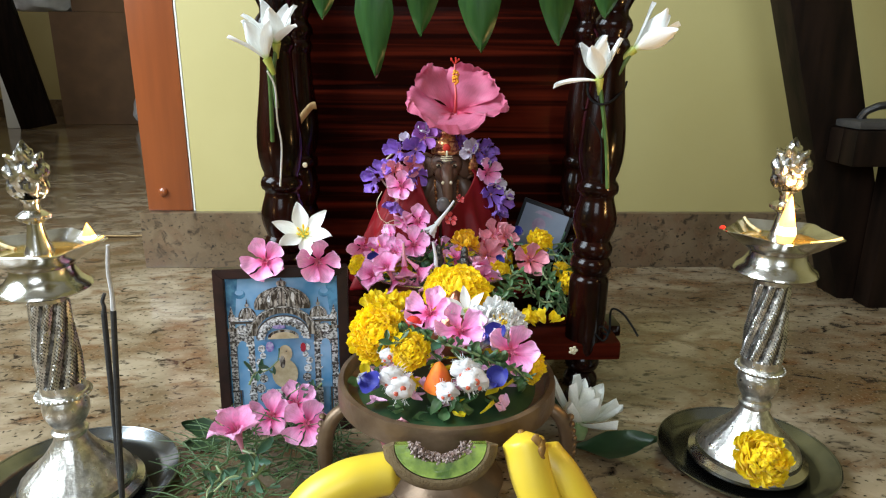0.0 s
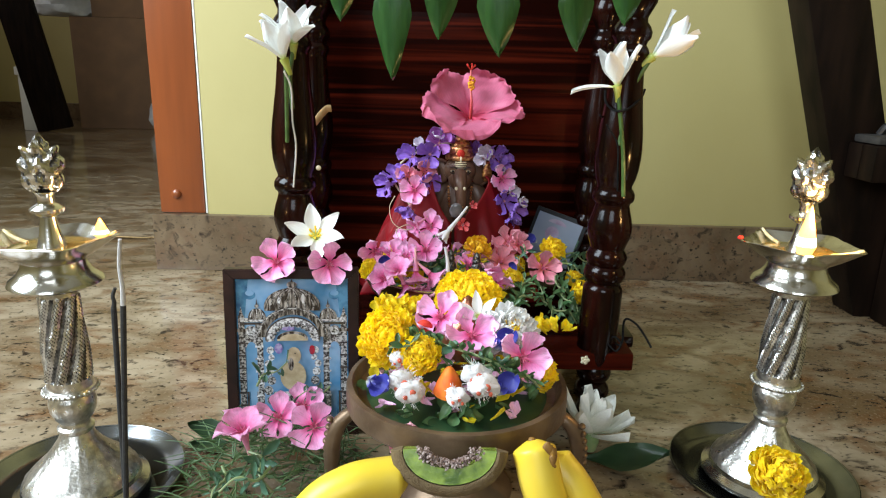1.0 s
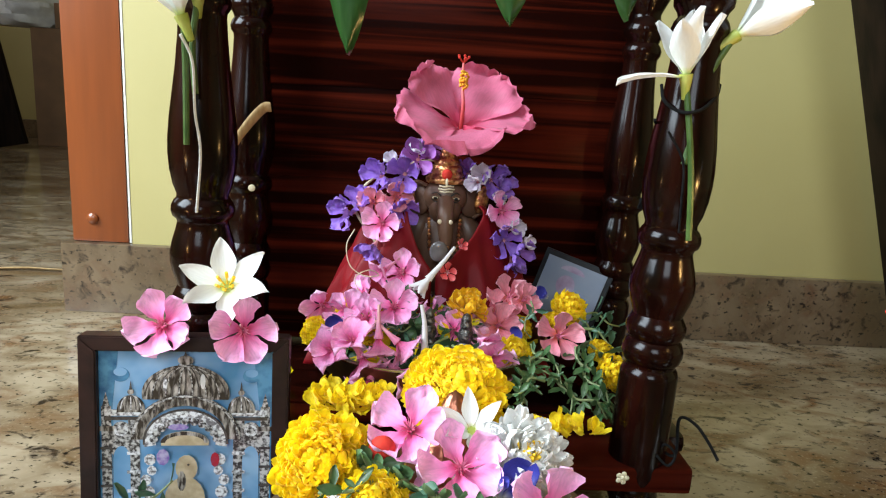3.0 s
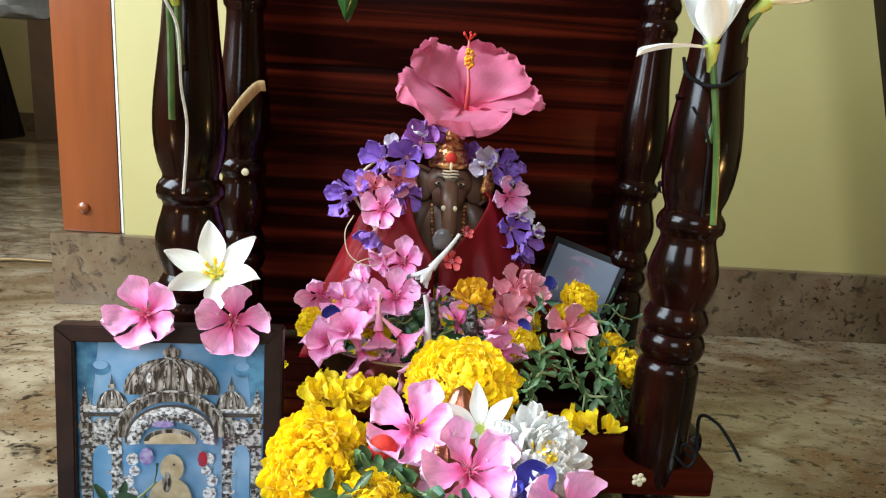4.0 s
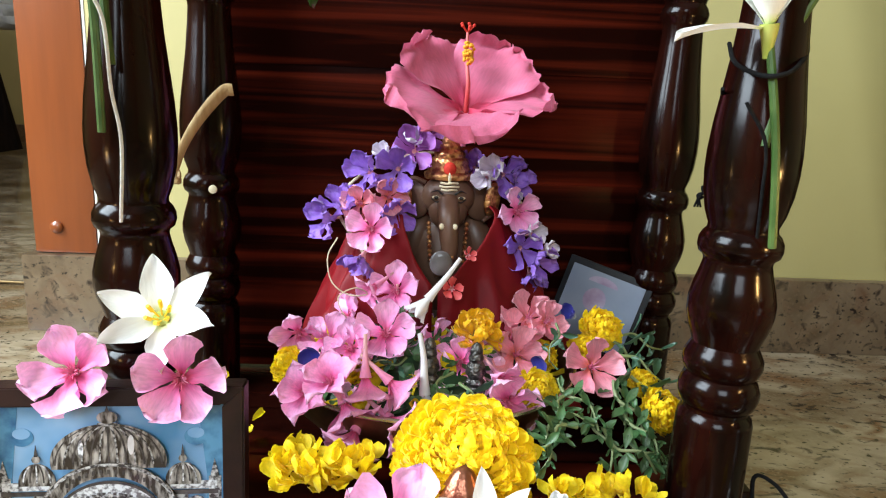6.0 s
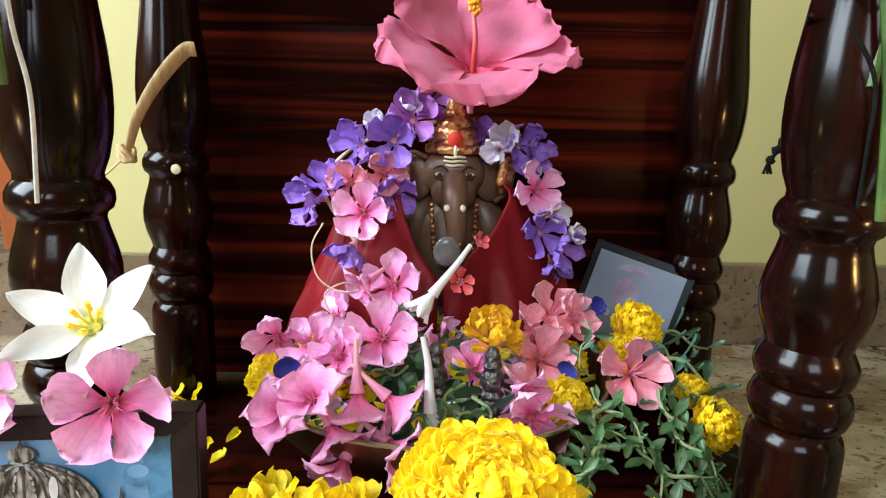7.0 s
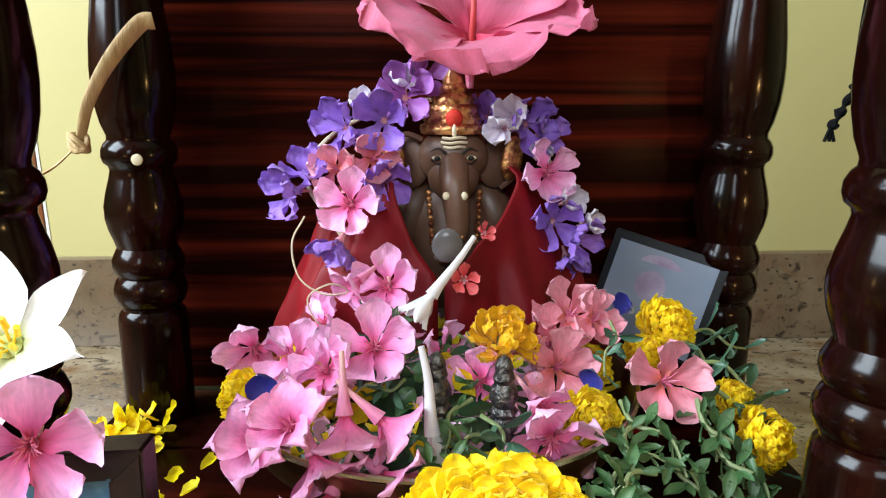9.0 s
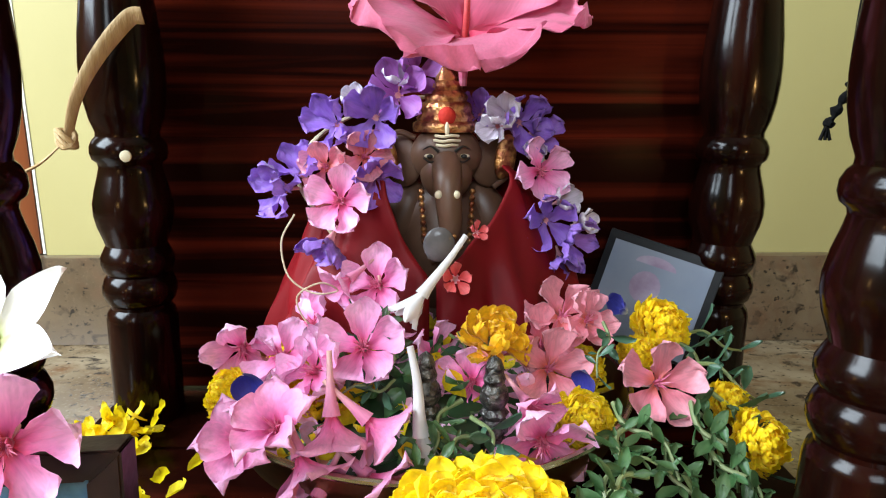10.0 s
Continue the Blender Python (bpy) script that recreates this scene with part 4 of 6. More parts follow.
# rain lilies
def lily(name, label, rise, bend, L, W, m, stem_pts=None, anthers=True, droop=None, uneven=6):
    t = thing(name, m, label, "lily", "white rain lilies")
    ways = [(m.to_3x3() @ Vector((-math.sin(radians(60 * k)), math.cos(radians(60 * k)), 0))).dot(Vector(droop or (0, 0, 0))) for k in range(6)]
    low = ways.index(max(ways)) if droop else -1
    for k in range(6):
        me = petal_mesh("petal", M["lily"], L=L * (1, 0.97)[k % 2], W=W * (1, 0.9)[k % 2], cup=0.28, bend=-0.55 if k == low else bend + 0.1 * (k % 3), ruffle=0.12, tip=0.15, pos=0.5, nu=12, nv=6, seed=k)
        part("petal", me, None, t, m=pose(0, 0, 0.0004 * (k % 2), 0, 0, 60 * k) @ pose(0, 0.001, 0, 14 if k == low else rise + uneven * (0.5, -1, 1, -0.6, 0.9, -0.8)[k], 0, 0))
    if anthers:
        for k in range(6):
            a = k * 1.05 + 0.3
            p = Vector((0.0048 * math.cos(a), 0.0048 * math.sin(a), 0.008))
            bm = bmesh.new()
            tube(bm, [(0, 0, 0), p * 0.6, p], 0.0005, 5)
            tube(bm, [p - Vector((0, 0, 0.0015)), p + Vector((0.0016 * math.cos(a), 0.0016 * math.sin(a), 0.003))], 0.0011, 6)
            part("stamen", bm, M["yellow"], t)
    bm = bmesh.new()
    lathe(bm, [(0.0, -0.014), (0.0022, -0.013), (0.003, -0.006), (0.0042, 0.0), (0.0045, 0.003), (0.0, 0.003)], 12)
    part("flower_base", bm, M["lilybase"], t)
    if stem_pts:
        bm = bmesh.new()
        inv = m.inverted()
        tube(bm, smooth_path([inv @ Vector(p) for p in stem_pts]), 0.0021, 9)
        part("stalk", bm, M["stalk"], t)
    return t


lily("rain_lily", "open white lily with yellow stamens resting on the picture frame", 26, -0.25, 0.035, 0.0175, facing((-0.132, 0.648, 0.2105), (0.06, -0.74, 0.66), 12, 1.0),
     [(-0.134, 0.652, 0.2055), (-0.128, 0.644, 0.190)])
lily("rain_lily", "half-closed white lily tied to the post", 72, -0.35, 0.045, 0.021, facing((0.165, 0.64, 0.368), (-0.12, -0.1, 0.98), 20, 1.0),
     [(0.166, 0.641, 0.365), (0.171, 0.637, 0.334), (0.176, 0.636, 0.302), (0.18, 0.636, 0.263)], False, (-1, -0.3, 0), 12)
lily("rain_lily", "white lily leaning outward from the post", 71, -0.3, 0.050, 0.023, facing((0.199, 0.655, 0.397), (0.72, -0.12, 0.62), 50, 1.0),
     [(0.198, 0.655, 0.395), (0.185, 0.652, 0.371), (0.178, 0.648, 0.342), (0.172, 0.642, 0.313)], False, None, 11)
lily("rain_lily", "drooping white lily tied to the post with thread", 68, -0.35, 0.043, 0.021, facing((-0.156, 0.642, 0.385), (-0.32, -0.15, 0.9), 0, 1.0),
     [(-0.156, 0.644, 0.381), (-0.157, 0.648, 0.354), (-0.159, 0.652, 0.307)], False, None, 11)
lily("rain_lily", "white lily with spreading petals tied to the post", 64, -0.5, 0.043, 0.021, facing((-0.149, 0.65, 0.4), (0.12, -0.35, 0.92), 30, 1.0),
     [(-0.15, 0.651, 0.396), (-0.154, 0.653, 0.37), (-0.153, 0.654, 0.34)], False, None, 12)
lily("rain_lily", "small white flower lying in the bowl", 40, -0.3, 0.042, 0.0165, facing((0.032, 0.537, 0.168), (-0.05, -0.6, 0.8), 10, 0.58), None, False)


# lotus on its leaf
def lotus():
    t = thing("lotus", pose(0.156, 0.588, 0.006) @ Matrix.Scale(0.86, 4), "opened white lotus bud lying on a dark leaf", "lotus")
    for i, (n, rise, f) in enumerate(((4, 70, 0.85), (5, 46, 1.0), (5, 22, 1.05))):
        me = petal_mesh("petal", M["lotus"], L=0.055 * f, W=0.026, cup=0.55, bend=0.35, ruffle=0.12, tip=0.25, pos=0.5, nu=9, nv=6, seed=i)
        for k in range(n):
            part("petal", me, None, t, m=pose(-0.004, 0, 0.02, 0, 22, 0) @ pose(0, 0, 0, 0, 0, 360 * k / n + 33 * i) @ pose(0, 0.004, 0, rise, 0, 0))
    bm = bmesh.new()
    lathe(bm, [(0.0, 0.0), (0.008, 0.0), (0.011, 0.012), (0.006, 0.026), (0.0, 0.028)], 14)
    part("heart", bm, M["stem"], t)


lotus()
for xyz, way, spin, size in (((0.150, 0.572, 0.004), (-0.05, -0.12, 0.98), -78, 0.85), ((0.165, 0.60, 0.004), (0.1, 0.1, 1), -110, 0.65), ((-0.222, 0.610, 0.004), (0.1, -0.5, 0.8), 80, 0.45), ((-0.215, 0.590, 0.004), (0.0, -0.2, 0.9), 110, 0.42)):
    bm = bmesh.new()
    petal(bm, 0.095, 0.052, cup=0.25, bend=0.35, ruffle=0.2, tip=0.2, pos=0.45, nu=12, nv=8)
    ob = part("leaf", bm, M["darkleaf"])
    ob.matrix_basis = facing(xyz, way, spin, size)
    tagged(ob, "dark green broad leaf lying on the floor", "leaf", "loose leaves on the floor")

# mango leaf toran on a string between the front posts
toran = thing("leaf_garland", pose(0.004, 0.64, 0.478), "string of fresh green mango leaves hung across the altar", "garland")
bm = bmesh.new()
tube(bm, smooth_path([(-0.155, 0.03, 0.01), (-0.08, 0.0, 0.0), (0.02, -0.004, -0.004), (0.12, -0.008, 0.0), (0.18, 0.01, 0.008)]), 0.0009, 6)
part("string", bm, M["thread"], toran)
for x, tip_z, W, turn, yaw in ((-0.103, 0.415, 0.022, 3, 10), (-0.058, 0.362, 0.029, 0, -6), (-0.010, 0.401, 0.026, 2, 14), (0.040, 0.386, 0.032, -3, -8), (0.113, 0.393, 0.028, -6, 10), (0.163, 0.418, 0.024, 0, 0)):
    L = 0.468 - tip_z
    bm = bmesh.new()
    petal(bm, L, W * 1.3, cup=0.22, bend=0.12, ruffle=0.12, tip=0.0, pos=0.42, nu=14, nv=8, seed=x * 30)
    lf = part("leaf", bm, M["leaf"], toran, m=pose(x, 0, -0.002, 0, 0, yaw) @ pose(0, 0, 0, -92, 0, 0) @ pose(0, 0, 0, 0, 0, turn))
    bm = bmesh.new()
    tube(bm, [(0, L * 0.02, 0.0004), (0, L * 0.5, 0.0016 + 0.03 * L), (0, L * 0.95, 0.06 * L)], lambda u: 0.0009 * (1.1 - u), 5)
    part("midrib", bm, M["vein"], lf)


# herb sprigs
def sprig(label, n, size, material, group, curl):
    t = thing("herb_sprig", Matrix.Identity(4), label, "herb", group)
    pts = smooth_path([(0, 0, 0), (0.01 * curl, 0.012, 0.004), (0.006 * curl, 0.028, 0.010), (0.014 * curl, 0.045, 0.006)])
    bm = bmesh.new()
    tube(bm, pts, lambda u: 0.0015 - 0.0007 * u, 6)
    part("stalk", bm, M["stem"], t)
    me = [petal_mesh("leaf", M[material], L=0.0175 * size, W=0.0074 * size, cup=0.35, bend=b, ruffle=0.3, tip=0.35, pos=0.55, nu=5, nv=4) for b in (0.2, -0.4)]
    for k in range(n):
        p = pts[min(len(pts) - 1, int(len(pts) * (0.2 + 0.8 * k / n)))]
        part("leaf", me[k % 2], None, t, m=Matrix.Translation(p) @ pose(0, 0, 0, 0, 0, 137 * k) @ pose(0, 0.001, 0, rng.uniform(-25, 65), rng.uniform(-55, 55), rng.uniform(-30, 30)) @ Matrix.Scale(rng.uniform(0.4, 1.25), 4))
    return t


HG = "herb sprigs round the bowl"
spread(sprig("sprig of small grey-green leaves heaped beside the bowl", 18, 0.78, "herb", HG, 1), [
    ((0.096, 0.720, 0.153), (0.3, -0.5, 0.8), 200, 0.90), ((0.104, 0.710, 0.148), (0.2, -0.7, 0.6), 150, 0.95), ((0.118, 0.708, 0.139), (0.3, -0.7, 0.5), 190, 0.90),
    ((0.135, 0.728, 0.151), (0.4, -0.7, 0.5), 200, 0.95), ((0.094, 0.692, 0.140), (0.0, -0.8, 0.5), 170, 0.90), ((0.121, 0.695, 0.132), (0.3, -0.8, 0.4), 240, 0.95),
    ((0.137, 0.700, 0.126), (0.5, -0.7, 0.5), 230, 0.85), ((0.103, 0.688, 0.135), (0.2, -0.8, 0.4), 120, 0.90), ((0.079, 0.700, 0.140), (0.0, -0.7, 0.7), 270, 0.77),
    ((0.136, 0.745, 0.157), (0.3, -0.7, 0.5), 190, 0.95), ((0.026, 0.712, 0.159), (-0.1, -0.7, 0.6), 170, 0.81), ((0.035, 0.698, 0.147), (0.2, -0.7, 0.6), 120, 0.81),
    ((-0.009, 0.728, 0.163), (-0.1, -0.7, 0.7), 20, 0.68), ((0.001, 0.504, 0.154), (0.1, -0.5, 0.8), 110, 1.0), ((0.017, 0.492, 0.152), (0.2, -0.6, 0.7), 250, 1.05),
    ((-0.026, 0.512, 0.152), (0.0, -0.6, 0.8), 250, 0.9), ((0.042, 0.484, 0.147), (0.2, -0.7, 0.7), 250, 0.9), ((0.139, 0.718, 0.138), (0.4, -0.6, 0.6), 200, 0.95)])
spread(sprig("sprig of broad blue-green leaves among the flowers", 9, 1.1, "herb2", HG, -1), [
    ((0.146, 0.785, 0.159), (0.3, -0.8, 0.4), 190, 0.85), ((0.159, 0.800, 0.156), (0.3, -0.8, 0.4), 230, 0.8), ((0.099, 0.755, 0.180), (0.0, -0.8, 0.5), 150, 0.62),
    ((0.029, 0.702, 0.156), (0.0, -0.8, 0.5), 190, 0.75), ((0.022, 0.770, 0.168), (-0.2, -0.8, 0.4), 200, 0.7), ((-0.016, 0.735, 0.160), (-0.2, -0.7, 0.7), 0, 0.68),
    ((-0.005, 0.732, 0.160), (0.1, -0.7, 0.7), 90, 0.63), ((0.151, 0.740, 0.148), (0.4, -0.7, 0.5), 170, 0.9), ((0.147, 0.755, 0.157), (0.4, -0.7, 0.5), 210, 0.85), ((-0.162, 0.48, 0.064), (0.0, -0.5, 0.8), 200, 1.0),
    ((-0.139, 0.46, 0.063), (0.1, -0.6, 0.8), 100, 0.95), ((-0.182, 0.47, 0.056), (-0.1, -0.5, 0.8), 180, 0.9), ((-0.183, 0.585, 0.071), (0.1, -0.7, 0.6), 290, 0.8), ((-0.109, 0.58, 0.075), (0.1, -0.7, 0.6), 90, 0.7)])

# leafy strand laid across the front bowl
strand = thing("leaf_strand", Matrix.Translation((0.0, 0.500, 0.156)), "plaited strand of small green leaves laid across the bowl", "garland")
S0 = Vector((0.0, 0.500, 0.156))
way = smooth_path([Vector(p) - S0 for p in ((-0.041, 0.534, 0.149), (-0.024, 0.522, 0.155), (0.0, 0.498, 0.158), (0.033, 0.480, 0.155), (0.061, 0.478, 0.141), (0.071, 0.484, 0.127))], 8)
bm = bmesh.new()
tube(bm, way, 0.0012, 6)
part("stalk", bm, M["stem"], strand)
LEAF = [petal_mesh("leaf", M[k], L=0.014, W=0.0085, cup=0.4, bend=b, ruffle=0.2, tip=0.5, pos=0.55, nu=6, nv=4) for k, b in (("herb", 0.3), ("herb2", -0.3), ("herb", 0.9))]
for k in range(72):
    p = way[int(k / 72 * (len(way) - 1))]
    part("leaf", LEAF[k % 3], None, strand, m=Matrix.Translation(p) @ pose(0, 0, 0, rng.uniform(-25, 60), rng.uniform(-60, 60), rng.uniform(0, 360)) @ Matrix.Scale(rng.uniform(0.6, 1.1), 4))

# grass heaped before the picture frame
bm = bmesh.new()
for k in range(420):
    a, r = rng.uniform(0, 6.28), rng.random() ** 0.5
    x, y = -0.155 + 0.085 * r * math.cos(a), 0.535 + 0.075 * r * math.sin(a)
    h = 0.062 * (1 - r * r * 0.85) * rng.uniform(0.1, 1)
    d = rng.uniform(0, 6.28)
    ln = rng.uniform(0.02, 0.05)
    p = Vector((x, y, 0.003 + h))
    q = p + Vector((math.cos(d) * ln, math.sin(d) * ln * 0.8, rng.uniform(-0.01, 0.018)))
    q.z = max(q.z, 0.003)
    mid = (p + q) / 2 + Vector((0, 0, rng.uniform(0, 0.008)))
    tube(bm, [p, mid, q], lambda u: 0.0008 * (1.2 - u), 4)
tagged(part("grass_heap", bm, M["grass"]), "heap of thin green grass blades before the picture frame", "grass", kind="stuff")

# loose petals and leaves that fill the two bowls
for name, c, R, z, n in (("petal_litter", (0.010, 0.778), 0.090, 0.131, 440), ("petal_litter", (0.011, 0.524), 0.074, 0.108, 150)):
    for material, word in (("pink", "pink petals"), ("herb", "green leaves"), ("marigold", "yellow petals")):
        bm = bmesh.new()
        for k in range(n // 3):
            a, r = rng.uniform(0, 6.28), rng.random() ** 0.5
            h = (0.03 if z > 0.12 else 0.018) * (1 - r * r)
            m = pose(c[0] + R * r * math.cos(a), c[1] + R * r * math.sin(a), z + h, rng.uniform(-40, 40), rng.uniform(-40, 40), rng.uniform(0, 360))
            petal(bm, 0.015, 0.011, cup=0.4, bend=0.4, ruffle=0.3, nu=5, nv=3, m=m, seed=k)
        tagged(part(name, bm, M[material]), "loose %s filling the bowl" % word, "petals", kind="stuff")

# loose marigold petals lying between the bowls and along the seat's front
for c, sx, sy, n in (((-0.042, 0.615, 0.146), 0.020, 0.010, 90), ((0.109, 0.650, 0.112), 0.026, 0.006, 44), ((-0.170, 0.795, 0.096), 0.018, 0.022, 55), ((-0.126, 0.715, 0.098), 0.012, 0.055, 10)):
    bm = bmesh.new()
    for k in range(n):
        dx, dy = rng.uniform(-1, 1), rng.uniform(-1, 1)
        lift = max(0.0, 1 - dx * dx) * rng.uniform(-0.008, 0.006)
        m = pose(c[0] + sx * dx, c[1] + sy * dy, c[2] + lift, rng.uniform(-20, 60), rng.uniform(-40, 40), rng.uniform(0, 360))
        petal(bm, 0.013, 0.009, cup=0.4, bend=0.5, ruffle=0.6, tip=0.9, nu=5, nv=4, m=m, seed=k)
    tagged(part("petal_litter", bm, M["marigold"]), "loose yellow marigold petals heaped between the bowls", "petals", kind="stuff")

# ---- the idol, one plain mesh ----


def idol():
    mats = [M["clay"], M["gold"], M["ivory"], M["black"], M["redpaint"]]
    bm = bmesh.new()

    def add(k, make, head=True):
        """Adds one shape in material k; shapes of the head are brought to its size and height."""
        tmp = bmesh.new()
        make(tmp)
        if head:
            for v in tmp.verts:
                v.co = (v.co - Vector((0, -0.014, 0.1425))) * 0.72 + Vector((0, -0.012, 0.1625))
        for f in tmp.faces:
            f.material_index = k
        me = bpy.data.meshes.new("shape")
        tmp.to_mesh(me)
        tmp.free()
        bm.from_mesh(me)
        bpy.data.meshes.remove(me)
    add(0, lambda b: ball(b, (0, 0.004, 0.042), (0.040, 0.026, 0.042), 28, 18), False)
    add(0, lambda b: ball(b, (0, 0.0, 0.105), (0.026, 0.019, 0.045), 28, 18), False)
    add(0, lambda b: ball(b, (0, -0.014, 0.142), (0.0255, 0.0195, 0.0225), 36, 24))
    add(0, lambda b: ball(b, (0, -0.022, 0.128), (0.0185, 0.015, 0.020), 28, 18))
    for k in (-1, 1):
        add(0, lambda b: ball(b, (0.024 * k, 0.0, 0.124), (0.012, 0.011, 0.024), 16, 10, pose(0, 0, 0, 0, -22 * k, 0)), False)
        # ears with a rolled outer edge and gold ornament
        add(0, lambda b: ball(b, (0.0335 * k, -0.006, 0.137), (0.0165, 0.0045, 0.021), 24, 14, pose(0, 0, 0, 0, 14 * k, 20 * k)))
        add(0, lambda b: tube(b, smooth_path([(0.022 * k, -0.014, 0.155), (0.035 * k, -0.013, 0.159), (0.047 * k, -0.009, 0.147), (0.046 * k, -0.010, 0.128), (0.034 * k, -0.014, 0.117)]), 0.0022, 8))
        add(1, lambda b: ball(b, (0.0425 * k, -0.0125, 0.140), (0.0085, 0.0045, 0.0175), 20, 14, pose(0, 0, 0, 0, 10 * k, 24 * k)))
        for i in range(9):
            add(1, lambda b: ball(b, (k * (0.0180 - 0.0003 * i), -0.031 - 0.0012 * i, 0.116 - 0.0045 * i), (0.0022, 0.0022, 0.0024), 8, 6))
        add(2, lambda b: ball(b, (0.0060 * k, -0.0500, 0.1165), (0.0027, 0.0018, 0.0032), 10, 7))
        add(2, lambda b: ball(b, (0.0120 * k, -0.0312, 0.1425), (0.0038, 0.0020, 0.0017), 14, 9))
        add(3, lambda b: ball(b, (0.0117 * k, -0.0327, 0.1424), (0.0023, 0.0015, 0.0017), 10, 8))
        add(3, lambda b: tube(b, smooth_path([(0.0055 * k, -0.0348, 0.1460), (0.0110 * k, -0.0338, 0.1498), (0.0165 * k, -0.0300, 0.1472)]), lambda u: 0.0010 * (1.3 - u), 6))
        add(3, lambda b: tube(b, smooth_path([(0.0064 * k, -0.0345, 0.1398), (0.0115 * k, -0.0328, 0.1382), (0.0160 * k, -0.0295, 0.1408)]), 0.0007, 6))
    add(0, lambda b: tube(b, smooth_path([(0, -0.024, 0.140), (0.0, -0.039, 0.126), (0.001, -0.044, 0.108), (0.002, -0.045, 0.090), (-0.004, -0.046, 0.074), (-0.013, -0.047, 0.068)]), lambda u: 0.0112 - 0.0055 * u, 18))
    prof = [(0.0, 0.150), (0.0225, 0.152), (0.0238, 0.156), (0.0228, 0.160), (0.0205, 0.162), (0.0205, 0.165), (0.0188, 0.168), (0.0178, 0.171), (0.0182, 0.174), (0.0168, 0.178), (0.0145, 0.180), (0.0150, 0.184), (0.0132, 0.188), (0.0112, 0.190),
            (0.0114, 0.193), (0.0098, 0.197), (0.0074, 0.199), (0.0074, 0.202), (0.0056, 0.206), (0.004, 0.209), (0.0024, 0.213), (0, 0.2145)]
    add(1, lambda b: lathe(b, [(r, 0.156 + (z - 0.15) * 0.80) for r, z in prof], 40, lambda k, a, z: 1 + 0.035 * math.cos(16 * a) * (k % 2), Matrix.Translation((0, -0.011, 0.002))))
    for dz, w in ((0.0, 0.0070), (0.0034, 0.0088), (0.0068, 0.0078)):
        add(2, lambda b: tube(b, smooth_path([(-w, -0.0305, 0.1505 + dz), (-0.3 * w, -0.0345, 0.1500 + dz), (0.4 * w, -0.0345, 0.1508 + dz), (w, -0.0305, 0.1502 + dz)]), 0.0014, 6, 0.8))
    add(4, lambda b: ball(b, (0, -0.0315, 0.1715), (0.0062, 0.0038, 0.0068), 14, 9))
    add(2, lambda b: ball(b, (0, -0.0345, 0.162), (0.0016, 0.0012, 0.0055), 10, 8))
    for x, z in ((0.004, 0.086), (-0.006, 0.080), (0.009, 0.078), (0.001, 0.072)):
        add(1, lambda b: ball(b, (x, -0.052, z), (0.0024, 0.0015, 0.0020), 8, 6))
    ob = part("statue", bm, mats)
    ob.matrix_basis = pose(0.0220, 0.846, 0.0835) @ Matrix.Diagonal((1.15, 1.1, 1.07, 1))
    tagged(ob, "brown painted clay elephant-headed statue with a gold crown", "statue")


idol()


def red_cloth():
    """A silk cape round the statue, open at the front, with folds."""
    bm = bmesh.new()
    nz, na = 40, 150
    rows = []
    for i in range(nz + 1):
        v = i / nz
        z = 0.160 * (1 - v) + 0.006
        half = radians(50) * max(0.0, 1 - v / 0.36) ** 0.9 + radians(1.5)
        r = 0.046 + 0.066 * v ** 0.65
        row = []
        for j in range(na + 1):
            u = j / na
            a = half + (2 * math.pi - 1.55 * half) * u
            fold = 1 + (0.07 * math.sin(8 * a + 4 * v) + 0.045 * math.sin(17 * a - 7 * v + 1) + 0.02 * math.sin(31 * a + 9 * v)) * (0.25 + 1.1 * v)
            near = math.exp(-((min(u, 1 - u)) / 0.05) ** 2)
            rr = r * fold * (1 + 0.10 * near * (1 - v))
            zz = z + 0.006 * math.sin(5 * a) * v - 0.02 * (1 - abs(math.cos(a / 2))) * (1 - v)
            row.append(bm.verts.new((rr * 1.02 * math.sin(a), -rr * (0.52 + 0.2 * v) * math.cos(a) - 0.004, max(zz, 0.001))))
        rows.append(row)
    for A, B in zip(rows, rows[1:]):
        for j in range(na):
            bm.faces.new((A[j], A[j + 1], B[j + 1], B[j]))
    ob = part("red_cloth", bm, M["silk"])
    ob.matrix_basis = pose(0.013, 0.838, 0.0885)
    so = ob.modifiers.new("thickness", "SOLIDIFY")
    so.thickness = 0.0012
    tagged(ob, "deep red silk cloth draped over the statue's shoulders", "cloth")
    bm = bmesh.new()
    tube(bm, smooth_path([(-0.059, 0.785, 0.23), (-0.065, 0.778, 0.217), (-0.061, 0.772, 0.2), (-0.048, 0.768, 0.192), (-0.035, 0.765, 0.194), (-0.043, 0.762, 0.199), (-0.055, 0.762, 0.192), (-0.051, 0.76, 0.18), (-0.041, 0.762, 0.172)], 8), 0.0005, 6)
    tagged(part("garland_thread", bm, M["thread"]), "loose end of pale cotton thread from the garland", "thread")


red_cloth()

# garland string that carries the violet flowers
bm = bmesh.new()
tube(bm, smooth_path([(-0.041, 0.795, 0.217), (-0.063, 0.818, 0.247), (-0.043, 0.825, 0.274), (0.007, 0.842, 0.29), (0.057, 0.845, 0.277), (0.085, 0.835, 0.247), (0.099, 0.825, 0.217)], 8), 0.0012, 6)
tagged(part("garland_string", bm, M["thread"]), "cotton string carrying the violet and pink garland", "string")

# clear round medallion before the statue
bm = bmesh.new()
ball(bm, (0, 0, 0), (0.0085, 0.003, 0.0095), 24, 14)
ob = part("medallion", bm, M["medal"])
ob.matrix_basis = Matrix.Translation((0.017, 0.782, 0.214))
tagged(ob, "smoky glassy oval medallion on the statue's lap", "medallion")

# ---- bowls ----


